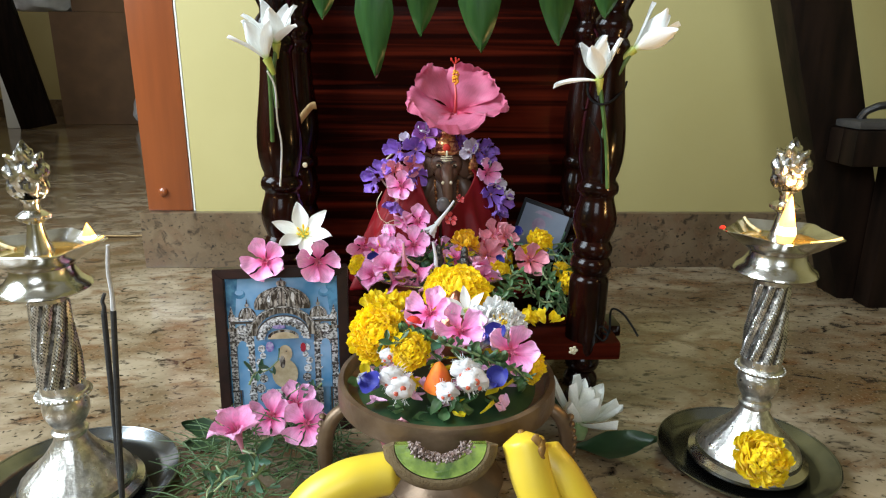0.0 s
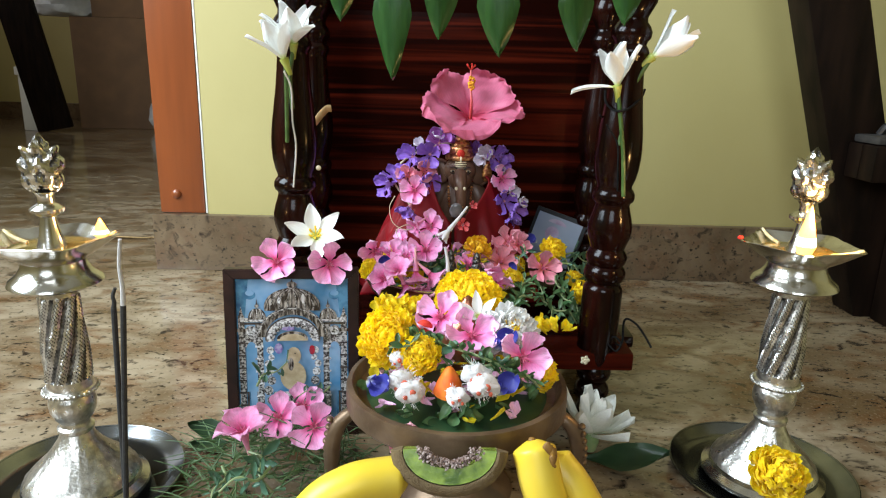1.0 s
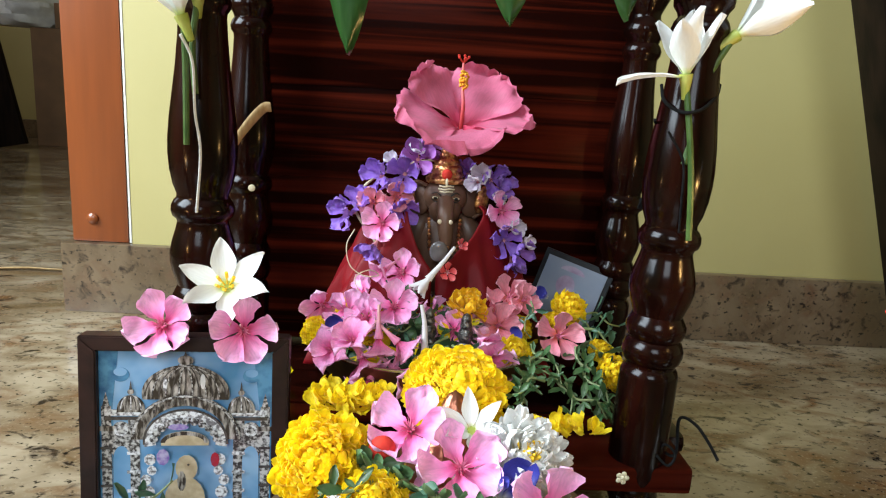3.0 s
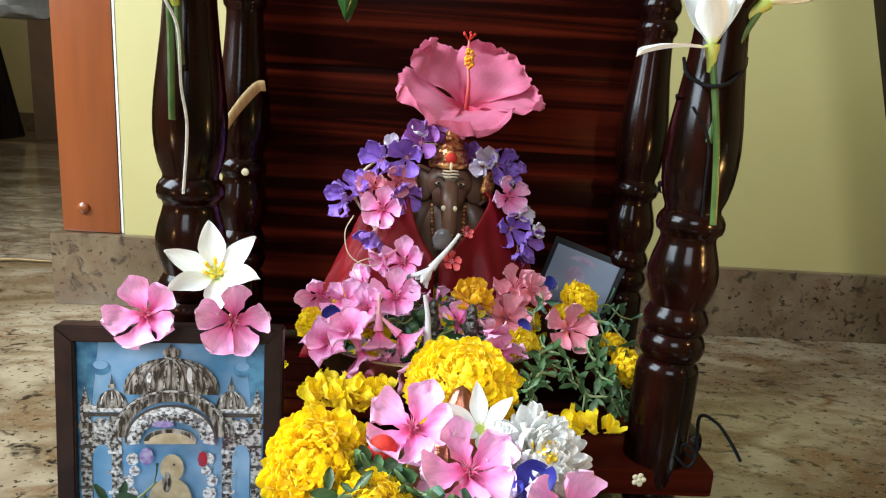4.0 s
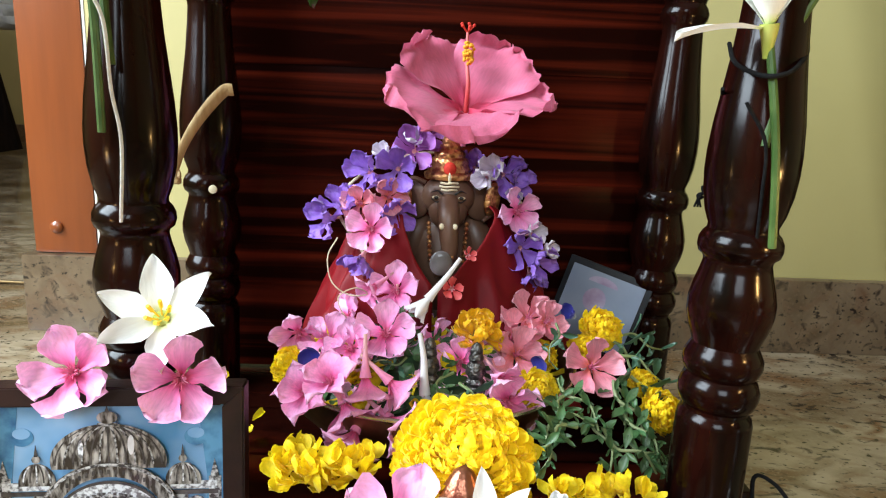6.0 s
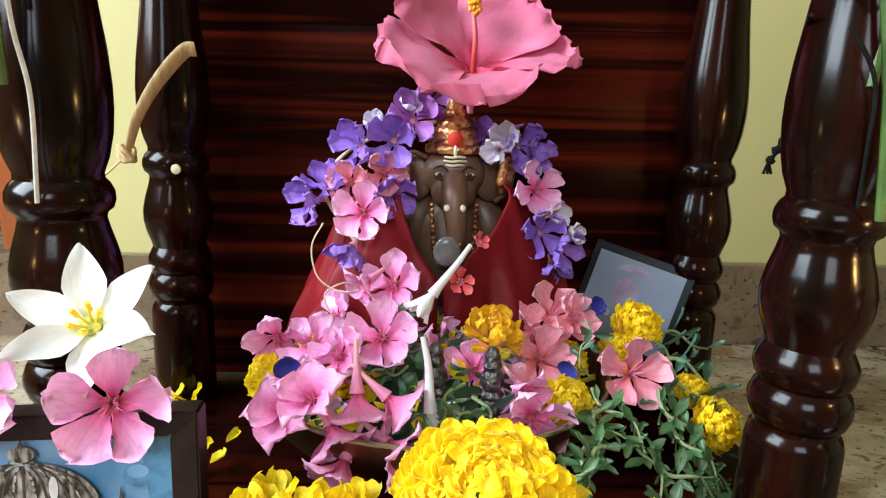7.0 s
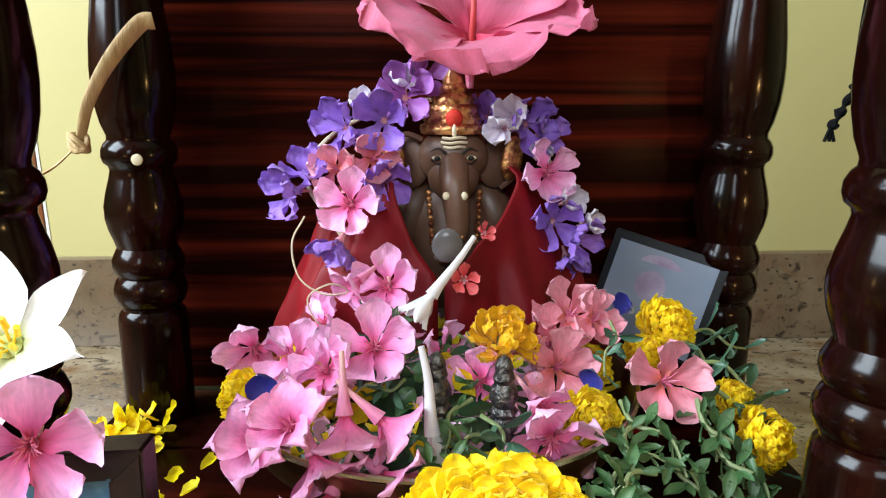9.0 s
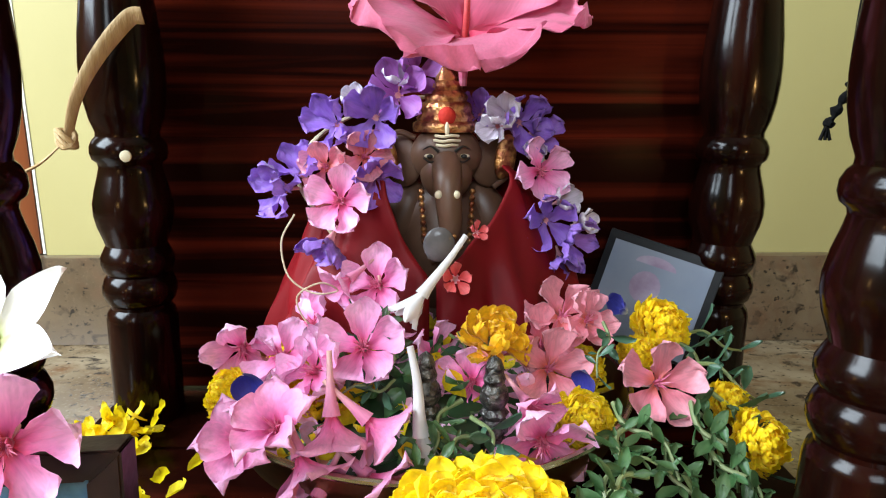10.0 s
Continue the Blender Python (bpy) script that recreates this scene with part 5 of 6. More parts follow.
def brass_bowl():
    t = thing("brass_bowl", pose(0.010, 0.778, 0.0915) @ Matrix.Diagonal((1.03, 1.03, 1.03, 1)), "wide old brass bowl heaped with flowers on the altar seat", "bowl")
    bm = bmesh.new()
    lathe(bm, [(0.0, 0.0), (0.05, 0.0), (0.064, 0.003), (0.082, 0.013), (0.096, 0.028), (0.1035, 0.043), (0.1055, 0.050), (0.1035, 0.0505), (0.1015, 0.043), (0.094, 0.030), (0.08, 0.016), (0.06, 0.006), (0.0, 0.004)], 72)
    part("body", bm, M["brass"], t)
    bm = bmesh.new()
    tube(bm, [(0.1047 * math.cos(k * math.pi / 36), 0.1047 * math.sin(k * math.pi / 36), 0.0508) for k in range(73)], 0.0016, 8)
    part("rim", bm, M["rim"], t, "worn bright rim")
    bm = bmesh.new()
    lathe(bm, [(0.090, 0.027), (0.080, 0.040), (0.055, 0.056), (0.0, 0.063)], 48, lambda k, a, z: 1 + 0.04 * math.sin(7 * a + k))
    part("leaf_bed", bm, M["darkleaf"], t, "bed of packed leaves")


brass_bowl()
for xyz in ((0.01, 0.708, 0.165), (0.04, 0.71, 0.162)):
    bm = bmesh.new()
    lathe(bm, [(0.0, -0.045), (0.006, -0.045), (0.0062, -0.03), (0.0050, -0.028), (0.0060, -0.025), (0.0048, -0.022), (0.0062, -0.018), (0.0064, -0.013), (0.0048, -0.0105), (0.0062, -0.008), (0.0046, -0.0055), (0.0060, -0.002), (0.0060, 0.003), (0.0040, 0.0055), (0.0050, 0.008), (0.0036, 0.011), (0.0042, 0.013), (0.0025, 0.017), (0.0, 0.019)], 22, lambda k, a, z: 1 + 0.12 * math.cos(6 * a) * (k % 2))
    ob = part("small_figure", bm, M["silver_dark"])
    ob.matrix_basis = Matrix.Translation(xyz)
    tagged(ob, "tiny tarnished silver figure standing among the flowers", "figurine", "tiny silver figures")


def footed_bowl():
    t = thing("footed_bowl", pose(0.014, 0.524, 0.0) @ Matrix.Diagonal((1.05, 1.05, 0.91, 1)), "brown patinated bronze footed bowl with curved side legs", "bowl")
    bm = bmesh.new()
    lathe(bm, [(0.0, 0.0), (0.05, 0.0), (0.052, 0.006), (0.045, 0.013), (0.028, 0.03), (0.024, 0.05), (0.026, 0.062), (0.034, 0.07), (0.038, 0.074), (0.034, 0.078), (0.045, 0.086), (0.072, 0.096), (0.086, 0.1015), (0.0915, 0.1025),
               (0.0935, 0.105), (0.0935, 0.122), (0.0925, 0.126), (0.0885, 0.1268), (0.086, 0.1245), (0.084, 0.117), (0.06, 0.108), (0.0, 0.105)], 72)
    part("body", bm, M["bronze"], t)
    bm = bmesh.new()
    for k in range(46):
        a = 2 * math.pi * k / 46
        ball(bm, (0.0375 * math.cos(a), 0.0375 * math.sin(a), 0.0745), (0.0026, 0.0026, 0.0032), 8, 6)
    part("bead_ring", bm, M["bronze"], t)
    for a in (-14, 194, 90):
        bm = bmesh.new()
        tube(bm, smooth_path([(0.080, 0, 0.100), (0.091, 0, 0.099), (0.101, 0, 0.088), (0.106, 0, 0.070), (0.107, 0, 0.048), (0.110, 0, 0.022), (0.120, 0, 0.006)]), lambda u: 0.0052 + 0.0022 * math.sin(u * 3.1) - 0.001 * u, 14)
        for i in range(6):
            ball(bm, (0.1075 + 0.0012 * min(i, 3), -0.002, 0.094 - 0.0075 * i), (0.0030, 0.0042, 0.0026), 10, 7)
        part("leg", bm, M["bronze"], t, m=pose(0, 0, 0, 0, 0, a))
    bm = bmesh.new()
    lathe(bm, [(0.0825, 0.113), (0.06, 0.119), (0.0, 0.126)], 40, lambda k, a, z: 1 + 0.02 * math.sin(7 * a + k))
    part("leaf_bed", bm, M["darkleaf"], t, "bed of packed leaves")


footed_bowl()

# cotton tufts, paste and small figure in the footed bowl
for xyz, r, ww in (((-0.032, 0.472, 0.136), 0.0125, 0), ((-0.025, 0.462, 0.133), 0.0115, 1), ((0.028, 0.472, 0.144), 0.012, 2), ((0.033, 0.462, 0.139), 0.0125, 3), ((0.012, 0.454, 0.133), 0.0095, 4), ((-0.037, 0.497, 0.144), 0.008, 5)):
    bm = bmesh.new()
    vs = ball(bm, (0, 0, 0), 1.0, 26, 18)
    for v in vs:
        d = 1 + 0.42 * noise.noise(v.co * 1.3 + Vector((ww * 5, 0, 0))) + 0.10 * noise.noise(v.co * 4 + Vector((0, ww, 0)))
        v.co = Vector((v.co.x * 1.15, v.co.y, v.co.z * 0.9)) * d * r * 0.8
    t = thing("cotton_tuft", Matrix.Translation(xyz), "soft white cotton tuft stained with red powder", "cotton", "cotton tufts in the bowl")
    part("wool", bm, M["petalwhite"], t)
    bm = bmesh.new()
    for k in range(130):
        p = Vector((rng.gauss(0, 1), rng.gauss(0, 1), rng.gauss(0, 1))).normalized()
        q = (p + Vector((rng.uniform(-1, 1), rng.uniform(-1, 1), rng.uniform(-1, 1))) * 0.4) * r * rng.uniform(0.75, 1.0)
        tube(bm, [p * r * 0.6, (p * r * 0.8 + q) / 2, q], 0.00022, 3)
    part("fibre", bm, M["petalwhite"], t, "loose white fibres")
    bm = bmesh.new()
    for dx, dz, s in ((0.002, 0.002, 1.0), (-0.004, -0.002, 0.7), (0.005, -0.003, 0.55)):
        vs = ball(bm, (dx * r / 0.012, -0.0080 * r / 0.012, dz * r / 0.012), (0.0030 * s * r / 0.012, 0.0016, 0.0034 * s * r / 0.012), 12, 8)
    part("powder_stain", bm, M["salmon"], t, "pinkish red powder stain")
bm = bmesh.new()
lathe(bm, [(0.0, -0.014), (0.013, -0.014), (0.0105, -0.006), (0.0065, 0.003), (0.0030, 0.0085), (0.0, 0.0105)], 18, lambda k, a, z: 1 + 0.06 * math.sin(3 * a))
ob = part("turmeric_cone", bm, M["kumkum"])
ob.matrix_basis = Matrix.Translation((0.006, 0.477, 0.138))
tagged(ob, "small orange turmeric cone dabbed with red", "offering")


def small_idol():
    bm = bmesh.new()
    lathe(bm, [(0.0, -0.055), (0.022, -0.055), (0.024, -0.03), (0.026, -0.01), (0.021, 0.006), (0.015, 0.012), (0.012, 0.018), (0.008, 0.027), (0.004, 0.035), (0, 0.038)], 28, lambda k, a, z: 1 + 0.08 * math.cos(2 * a) + 0.03 * math.cos(9 * a))
    for k in (-1, 1):
        ball(bm, (0.019 * k, -0.004, 0.002), (0.012, 0.006, 0.012), 14, 9)
    tube(bm, smooth_path([(0, -0.014, 0.008), (0, -0.024, -0.006), (0.003, -0.025, -0.022)]), lambda u: 0.007 - 0.003 * u, 12)
    ob = part("small_statue", bm, M["copper"])
    ob.matrix_basis = Matrix.Translation((0.024, 0.566, 0.141))
    tagged(ob, "small reddish copper statue crowned with marigolds", "statue")


small_idol()
bm = bmesh.new()
ball(bm, (0, 0, 0), (0.0075, 0.006, 0.0075), 16, 10)
ob = part("red_petal_ball", bm, M["redpaint"])
ob.matrix_basis = Matrix.Translation((-0.016, 0.527, 0.161))
tagged(ob, "bright red bud tucked between the flowers", "bud")

# ---- fruit ----


def banana(xyz_list, r, label, spots):
    c = Vector(xyz_list[1])
    t = thing("banana", Matrix.Translation(c), label, "banana", "bananas")
    pts = smooth_path([Vector(p) - c for p in xyz_list], 9)
    bm = bmesh.new()

    def rad(u):
        return r * min(1.0, 0.32 + 5.5 * u) * min(1.0, 0.30 + 4.2 * (1 - u)) if 0.0 < u < 1.0 else r * 0.28
    tube(bm, pts, rad, 10)
    bmesh.ops.smooth_vert(bm, verts=bm.verts, factor=0.3, use_axis_x=True, use_axis_y=True, use_axis_z=True)
    part("skin", bm, M["banana"], t)
    bm = bmesh.new()
    for u, side, s in spots:
        p = pts[int(u * (len(pts) - 1))]
        vs = ball(bm, p + Vector(side) * r * 0.9, (0.0042 * s, 0.0022, 0.008 * s), 14, 9)
        for v in vs:
            v.co += Vector((1, 0, 1)) * 0.0018 * noise.noise(v.co * 260)
    if spots:
        part("bruise", bm, M["bruise"], t, "brown bruise on the skin")
    bm = bmesh.new()
    ball(bm, pts[0], (0.0028, 0.0028, 0.0022), 10, 7)
    part("tip", bm, M["bruise"], t, "dark dried tip")


banana([(-0.024, 0.414, 0.087), (-0.041, 0.41, 0.088), (-0.067, 0.402, 0.086), (-0.093, 0.394, 0.069), (-0.125, 0.382, 0.0165)], 0.0165, "ripe yellow banana lying before the bowl", ())
banana([(0.067, 0.418, 0.118), (0.07, 0.412, 0.106), (0.077, 0.404, 0.082), (0.102, 0.392, 0.025), (0.127, 0.382, 0.0165)], 0.0165, "ripe yellow banana with brown spots leaning upright", ((0.13, (0.55, -0.75, 0.2), 1.1), (0.2, (0.7, -0.65, 0.2), 1.0), (0.27, (0.65, -0.7, 0.2), 0.9), (0.16, (0.8, -0.5, 0.2), 0.7)))
banana([(0.083, 0.426, 0.101), (0.09, 0.42, 0.093), (0.103, 0.412, 0.078), (0.135, 0.397, 0.025), (0.152, 0.387, 0.0165)], 0.0145, "second yellow banana behind the spotted one", ())


def kiwi():
    t = thing("kiwi_half", Matrix.Translation((0.006, 0.410, 0.103)) @ pose(0, 0, 0, -24, 0, 0), "cut green kiwi slice with a crusty core", "kiwi")
    bm = bmesh.new()
    n, rings = 40, []
    for k, (ro, ri, y) in enumerate(((0.034, 0.024, -0.008), (0.036, 0.022, 0.008))):
        a_ = [math.pi + math.pi * i / n for i in range(n + 1)]
        rings.append(([bm.verts.new((ro * math.cos(a), y, ro * 0.72 * math.sin(a) + 0.010)) for a in a_], [bm.verts.new((ri * math.cos(a), y, ri * 0.55 * math.sin(a) + 0.010)) for a in a_]))
    (O1, I1), (O2, I2) = rings
    for i in range(n):
        bm.faces.new((O1[i], O1[i + 1], I1[i + 1], I1[i]))
        bm.faces.new((I2[i], I2[i + 1], O2[i + 1], O2[i]))
        bm.faces.new((I1[i], I1[i + 1], I2[i + 1], I2[i]))
    for i in (0, n):
        bm.faces.new((O1[i], I1[i], I2[i], O2[i]))
    part("flesh", bm, M["kiwi"], t)
    bm = bmesh.new()
    tube(bm, smooth_path([(0.0352 * math.cos(math.pi + math.pi * i / 12), 0, 0.0352 * 0.72 * math.sin(math.pi + math.pi * i / 12) + 0.0095) for i in range(13)], 4), lambda u: 0.0085, 12, 1.0)
    for v in bm.verts:
        rr = math.hypot(v.co.x, (v.co.z - 0.0095) / 0.72)
        if rr < 0.0345:
            k = 0.0345 / rr
            v.co.x, v.co.z = v.co.x * k, (v.co.z - 0.0095) * k + 0.0095
    part("skin", bm, M["kiwiskin"], t)
    bm = bmesh.new()
    for i in range(520):
        a = math.pi + math.pi * rng.random()
        rr = rng.uniform(0.6, 1.0)
        ball(bm, (0.0255 * rr * math.cos(a), rng.uniform(-0.0095, 0.006), 0.0145 * rr * math.sin(a) + 0.0105), rng.uniform(0.0005, 0.0013), 6, 4)
    part("core_crust", bm, M["plaster_crumb"], t, "pale crumbly core")


kiwi()

# ---- silver oil lamps on steel plates ----
COLUMN = [(0.0175, 0.104)] + [(0.0190 - 0.0045 * i / 60, 0.107 + 0.088 * i / 60) for i in range(61)] + [(0.0, 0.197)]


def oil_lamp():
    t = thing("oil_lamp", Matrix.Identity(4), "tall embossed silver oil lamp with a lit wick", "oil lamp", "pair of silver oil lamps")
    bm = bmesh.new()
    lathe(bm, [(0.0, 0.003), (0.0565, 0.003), (0.058, 0.005), (0.0575, 0.008), (0.054, 0.010), (0.051, 0.012), (0.050, 0.016)], 64)
    part("foot_plate", bm, M["silver"], t)
    bm = bmesh.new()
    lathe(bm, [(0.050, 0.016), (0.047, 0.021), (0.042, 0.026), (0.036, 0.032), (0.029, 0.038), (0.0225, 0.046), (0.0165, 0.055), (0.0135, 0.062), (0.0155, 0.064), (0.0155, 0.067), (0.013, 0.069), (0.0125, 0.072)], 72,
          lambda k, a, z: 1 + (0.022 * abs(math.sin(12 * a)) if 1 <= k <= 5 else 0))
    # shade between the embossed petals, painted with the dark silver
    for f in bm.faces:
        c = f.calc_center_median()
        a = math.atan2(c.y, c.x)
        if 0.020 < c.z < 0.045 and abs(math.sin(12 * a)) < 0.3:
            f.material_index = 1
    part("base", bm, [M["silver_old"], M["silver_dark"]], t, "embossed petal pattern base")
    bm = bmesh.new()
    lathe(bm, [(0.0125, 0.072), (0.016, 0.077), (0.0192, 0.084), (0.0198, 0.091), (0.0188, 0.097), (0.017, 0.1005)], 40)
    part("bulb", bm, M["silver_old"], t)
    bm = bmesh.new()
    lathe(bm, [(0.017, 0.1), (0.0215, 0.1012), (0.0225, 0.1035), (0.021, 0.106), (0.0175, 0.107)], 40)
    for k in range(34):
        a = 2 * math.pi * k / 34
        ball(bm, (0.0226 * math.cos(a), 0.0226 * math.sin(a), 0.1035), 0.0016, 6, 5)
    part("bead_collar", bm, M["silver_old"], t)
    bm = bmesh.new()
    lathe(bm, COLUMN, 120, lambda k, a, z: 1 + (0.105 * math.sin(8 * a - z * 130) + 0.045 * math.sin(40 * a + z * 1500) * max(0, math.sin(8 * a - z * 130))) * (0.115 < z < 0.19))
    # dark silver on the hollows of the flutes paints their shade into the colour
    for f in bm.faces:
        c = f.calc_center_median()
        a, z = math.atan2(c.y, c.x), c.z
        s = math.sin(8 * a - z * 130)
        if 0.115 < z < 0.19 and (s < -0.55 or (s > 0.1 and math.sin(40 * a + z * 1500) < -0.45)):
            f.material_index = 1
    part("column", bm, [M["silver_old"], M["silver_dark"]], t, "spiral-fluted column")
    bm = bmesh.new()
    lathe(bm, [(0.014, 0.196), (0.020, 0.199), (0.035, 0.2005), (0.0375, 0.2025), (0.036, 0.206), (0.030, 0.2105), (0.026, 0.217), (0.0255, 0.222), (0.029, 0.2255)], 56)
    part("drip_skirt", bm, M["silver"], t)
    bm = bmesh.new()

    def star(k, a, z):
        s = 0.5 + 0.5 * math.cos(5 * a)
        return 1 + (0.0, 0.05, 0.11, 0.20, 0.19, 0.10, 0.04, 0.0, 0.0)[k] * (s ** 2.2) - (0.0, 0.02, 0.04, 0.05, 0.05, 0.04, 0.02, 0, 0)[k]
    lathe(bm, [(0.027, 0.2235), (0.034, 0.228), (0.041, 0.234), (0.0465, 0.2405), (0.0458, 0.2412), (0.0395, 0.2352), (0.031, 0.2300), (0.02, 0.228), (0.0, 0.2275)], 120, star)
    part("cup", bm, M["silver"], t, "five-lipped star-shaped oil cup")
    bm = bmesh.new()
    lathe(bm, [(0.0355, 0.2327), (0.0, 0.2332)], 40)
    part("oil", bm, M["oil"], t, "shining yellow oil")
    bm = bmesh.new()
    lathe(bm, [(0.0125, 0.229), (0.0115, 0.234), (0.0085, 0.244), (0.0065, 0.254), (0.006, 0.258), (0.0085, 0.2595), (0.0125, 0.2625), (0.0128, 0.265), (0.0095, 0.268), (0.0065, 0.2695), (0.006, 0.275), (0.0085, 0.279)], 36,
          lambda k, a, z: 1 + (0.05 * math.cos(18 * a) if k in (6, 7) else 0))
    part("stem", bm, M["silver"], t)
    bm = bmesh.new()
    vs = ball(bm, (0, 0, 0.300), (0.0165, 0.0125, 0.023), 48, 36)
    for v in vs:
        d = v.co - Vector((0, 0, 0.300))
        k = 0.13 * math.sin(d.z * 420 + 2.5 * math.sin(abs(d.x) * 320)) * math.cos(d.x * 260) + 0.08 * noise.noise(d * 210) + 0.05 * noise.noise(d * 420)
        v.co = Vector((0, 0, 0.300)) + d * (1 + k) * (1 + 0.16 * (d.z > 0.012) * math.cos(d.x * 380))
    # dents of the finial get a darker silver as painted-in shade
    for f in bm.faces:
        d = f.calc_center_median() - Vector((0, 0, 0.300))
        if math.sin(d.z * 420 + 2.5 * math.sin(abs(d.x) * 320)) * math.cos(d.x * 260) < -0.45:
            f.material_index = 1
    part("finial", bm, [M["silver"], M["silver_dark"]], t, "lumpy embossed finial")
    for k in (0, 2):
        a = 72 * k
        bm = bmesh.new()
        tube(bm, smooth_path([(0.026, 0, 0.2335), (0.040, 0.001, 0.2375), (0.0505, 0, 0.2425)]), lambda u: 0.0017 - 0.0005 * u, 7)
        part("wick", bm, M["wick"], t, m=pose(0, 0, 0, 0, 0, a))
    return t


def flame(parent, xyz, h, r):
    bm = bmesh.new()
    lathe(bm, [(0.0, 0.0), (r * 0.7, h * 0.06), (r, h * 0.2), (r * 0.86, h * 0.4), (r * 0.5, h * 0.68), (r * 0.2, h * 0.9), (0.0, h)], 16)
    ob = part("flame", bm, M["flame"], parent, "bright yellow flame", m=pose(*xyz))
    bm = bmesh.new()
    lathe(bm, [(0.0, h * 0.04), (r * 0.8, h * 0.16), (r * 1.03, h * 0.24), (r * 0.9, h * 0.37), (r * 0.62, h * 0.5), (0.0, h * 0.62)], 16)
    part("flame_core", bm, M["flamecore"], ob)


lamp = oil_lamp()
SLIM = Matrix.Diagonal((0.96, 0.96, 0.985, 1))
other = copy_thing(lamp, pose(-0.322, 0.508, 0.004, 0, 0, 20) @ SLIM)
lamp.matrix_basis = pose(0.316, 0.548, 0.004, 0, 0, -40) @ SLIM
flame(lamp, (0.0095, -0.030, 0.235), 0.046, 0.0082)
flame(other, (0.0385, 0.0, 0.238), 0.017, 0.0062)
tagged(other, "tall embossed silver oil lamp with a small flame at its lip")
bm = bmesh.new()
ball(bm, (0.055, 0.0, 0.2435), (0.003, 0.002, 0.002), 8, 6)
part("kumkum_dot", bm, M["redpaint"], lamp, "red powder dab on a lip", m=pose(0, 0, 0, 0, 0, -143))
point("flame_light", (0.311, 0.510, 0.277), 1.0, (1.0, 0.58, 0.20), 0.008)
point("flame_light", (-0.282, 0.521, 0.260), 0.15, (1.0, 0.58, 0.20), 0.005)


def steel_plate(x, y, R, label):
    t = thing("steel_plate", pose(x, y, 0.0), label, "plate", "steel plates under the lamps")
    bm = bmesh.new()
    lathe(bm, [(0.0, 0.001), (R * 0.8, 0.001), (R * 0.9, 0.005), (R * 0.985, 0.0105), (R, 0.0115), (R, 0.0135), (R * 0.985, 0.0130), (R * 0.89, 0.0072), (R * 0.79, 0.0034), (0.0, 0.0034)], 80)
    part("dish", bm, M["steel"], t)
    bm = bmesh.new()
    tube(bm, [(R * math.cos(k * math.pi / 40), R * math.sin(k * math.pi / 40), 0.0128) for k in range(81)], 0.0013, 7)
    part("rim", bm, M["steel"], t)


steel_plate(0.316, 0.551, 0.084, "round dark steel plate under the silver lamp")
steel_plate(-0.328, 0.516, 0.088, "round steel plate holding the lamp and incense sticks")
for xyz, d in (((-0.264, 0.466, 0.012), (0.010, -0.003, 0.186)), ((-0.262, 0.460, 0.012), (0.018, -0.002, 0.190))):
    t = thing("incense_stick", pose(*xyz), "black incense stick standing upright beside the lamp", "incense", "incense sticks")
    bm = bmesh.new()
    tube(bm, [(0, 0, -0.006), Vector(d) * 0.5, Vector(d)], 0.0022, 9)
    part("paste", bm, M["incense"], t)
    bm = bmesh.new()
    D = Vector(d)
    hh = 0.052 if d[0] > 0.012 else 0.016
    tube(bm, smooth_path([D, D + Vector((0.0008, 0, hh * 0.3)), D + Vector((0.0002, 0, hh * 0.6)), D + Vector((0.0028, 0, hh))]), lambda u: 0.0019 - 0.0006 * u, 8)
    part("ash", bm, M["ash"] if d[0] > 0.012 else M["incense"], t, "curved grey ash")

# ---- picture frame ----


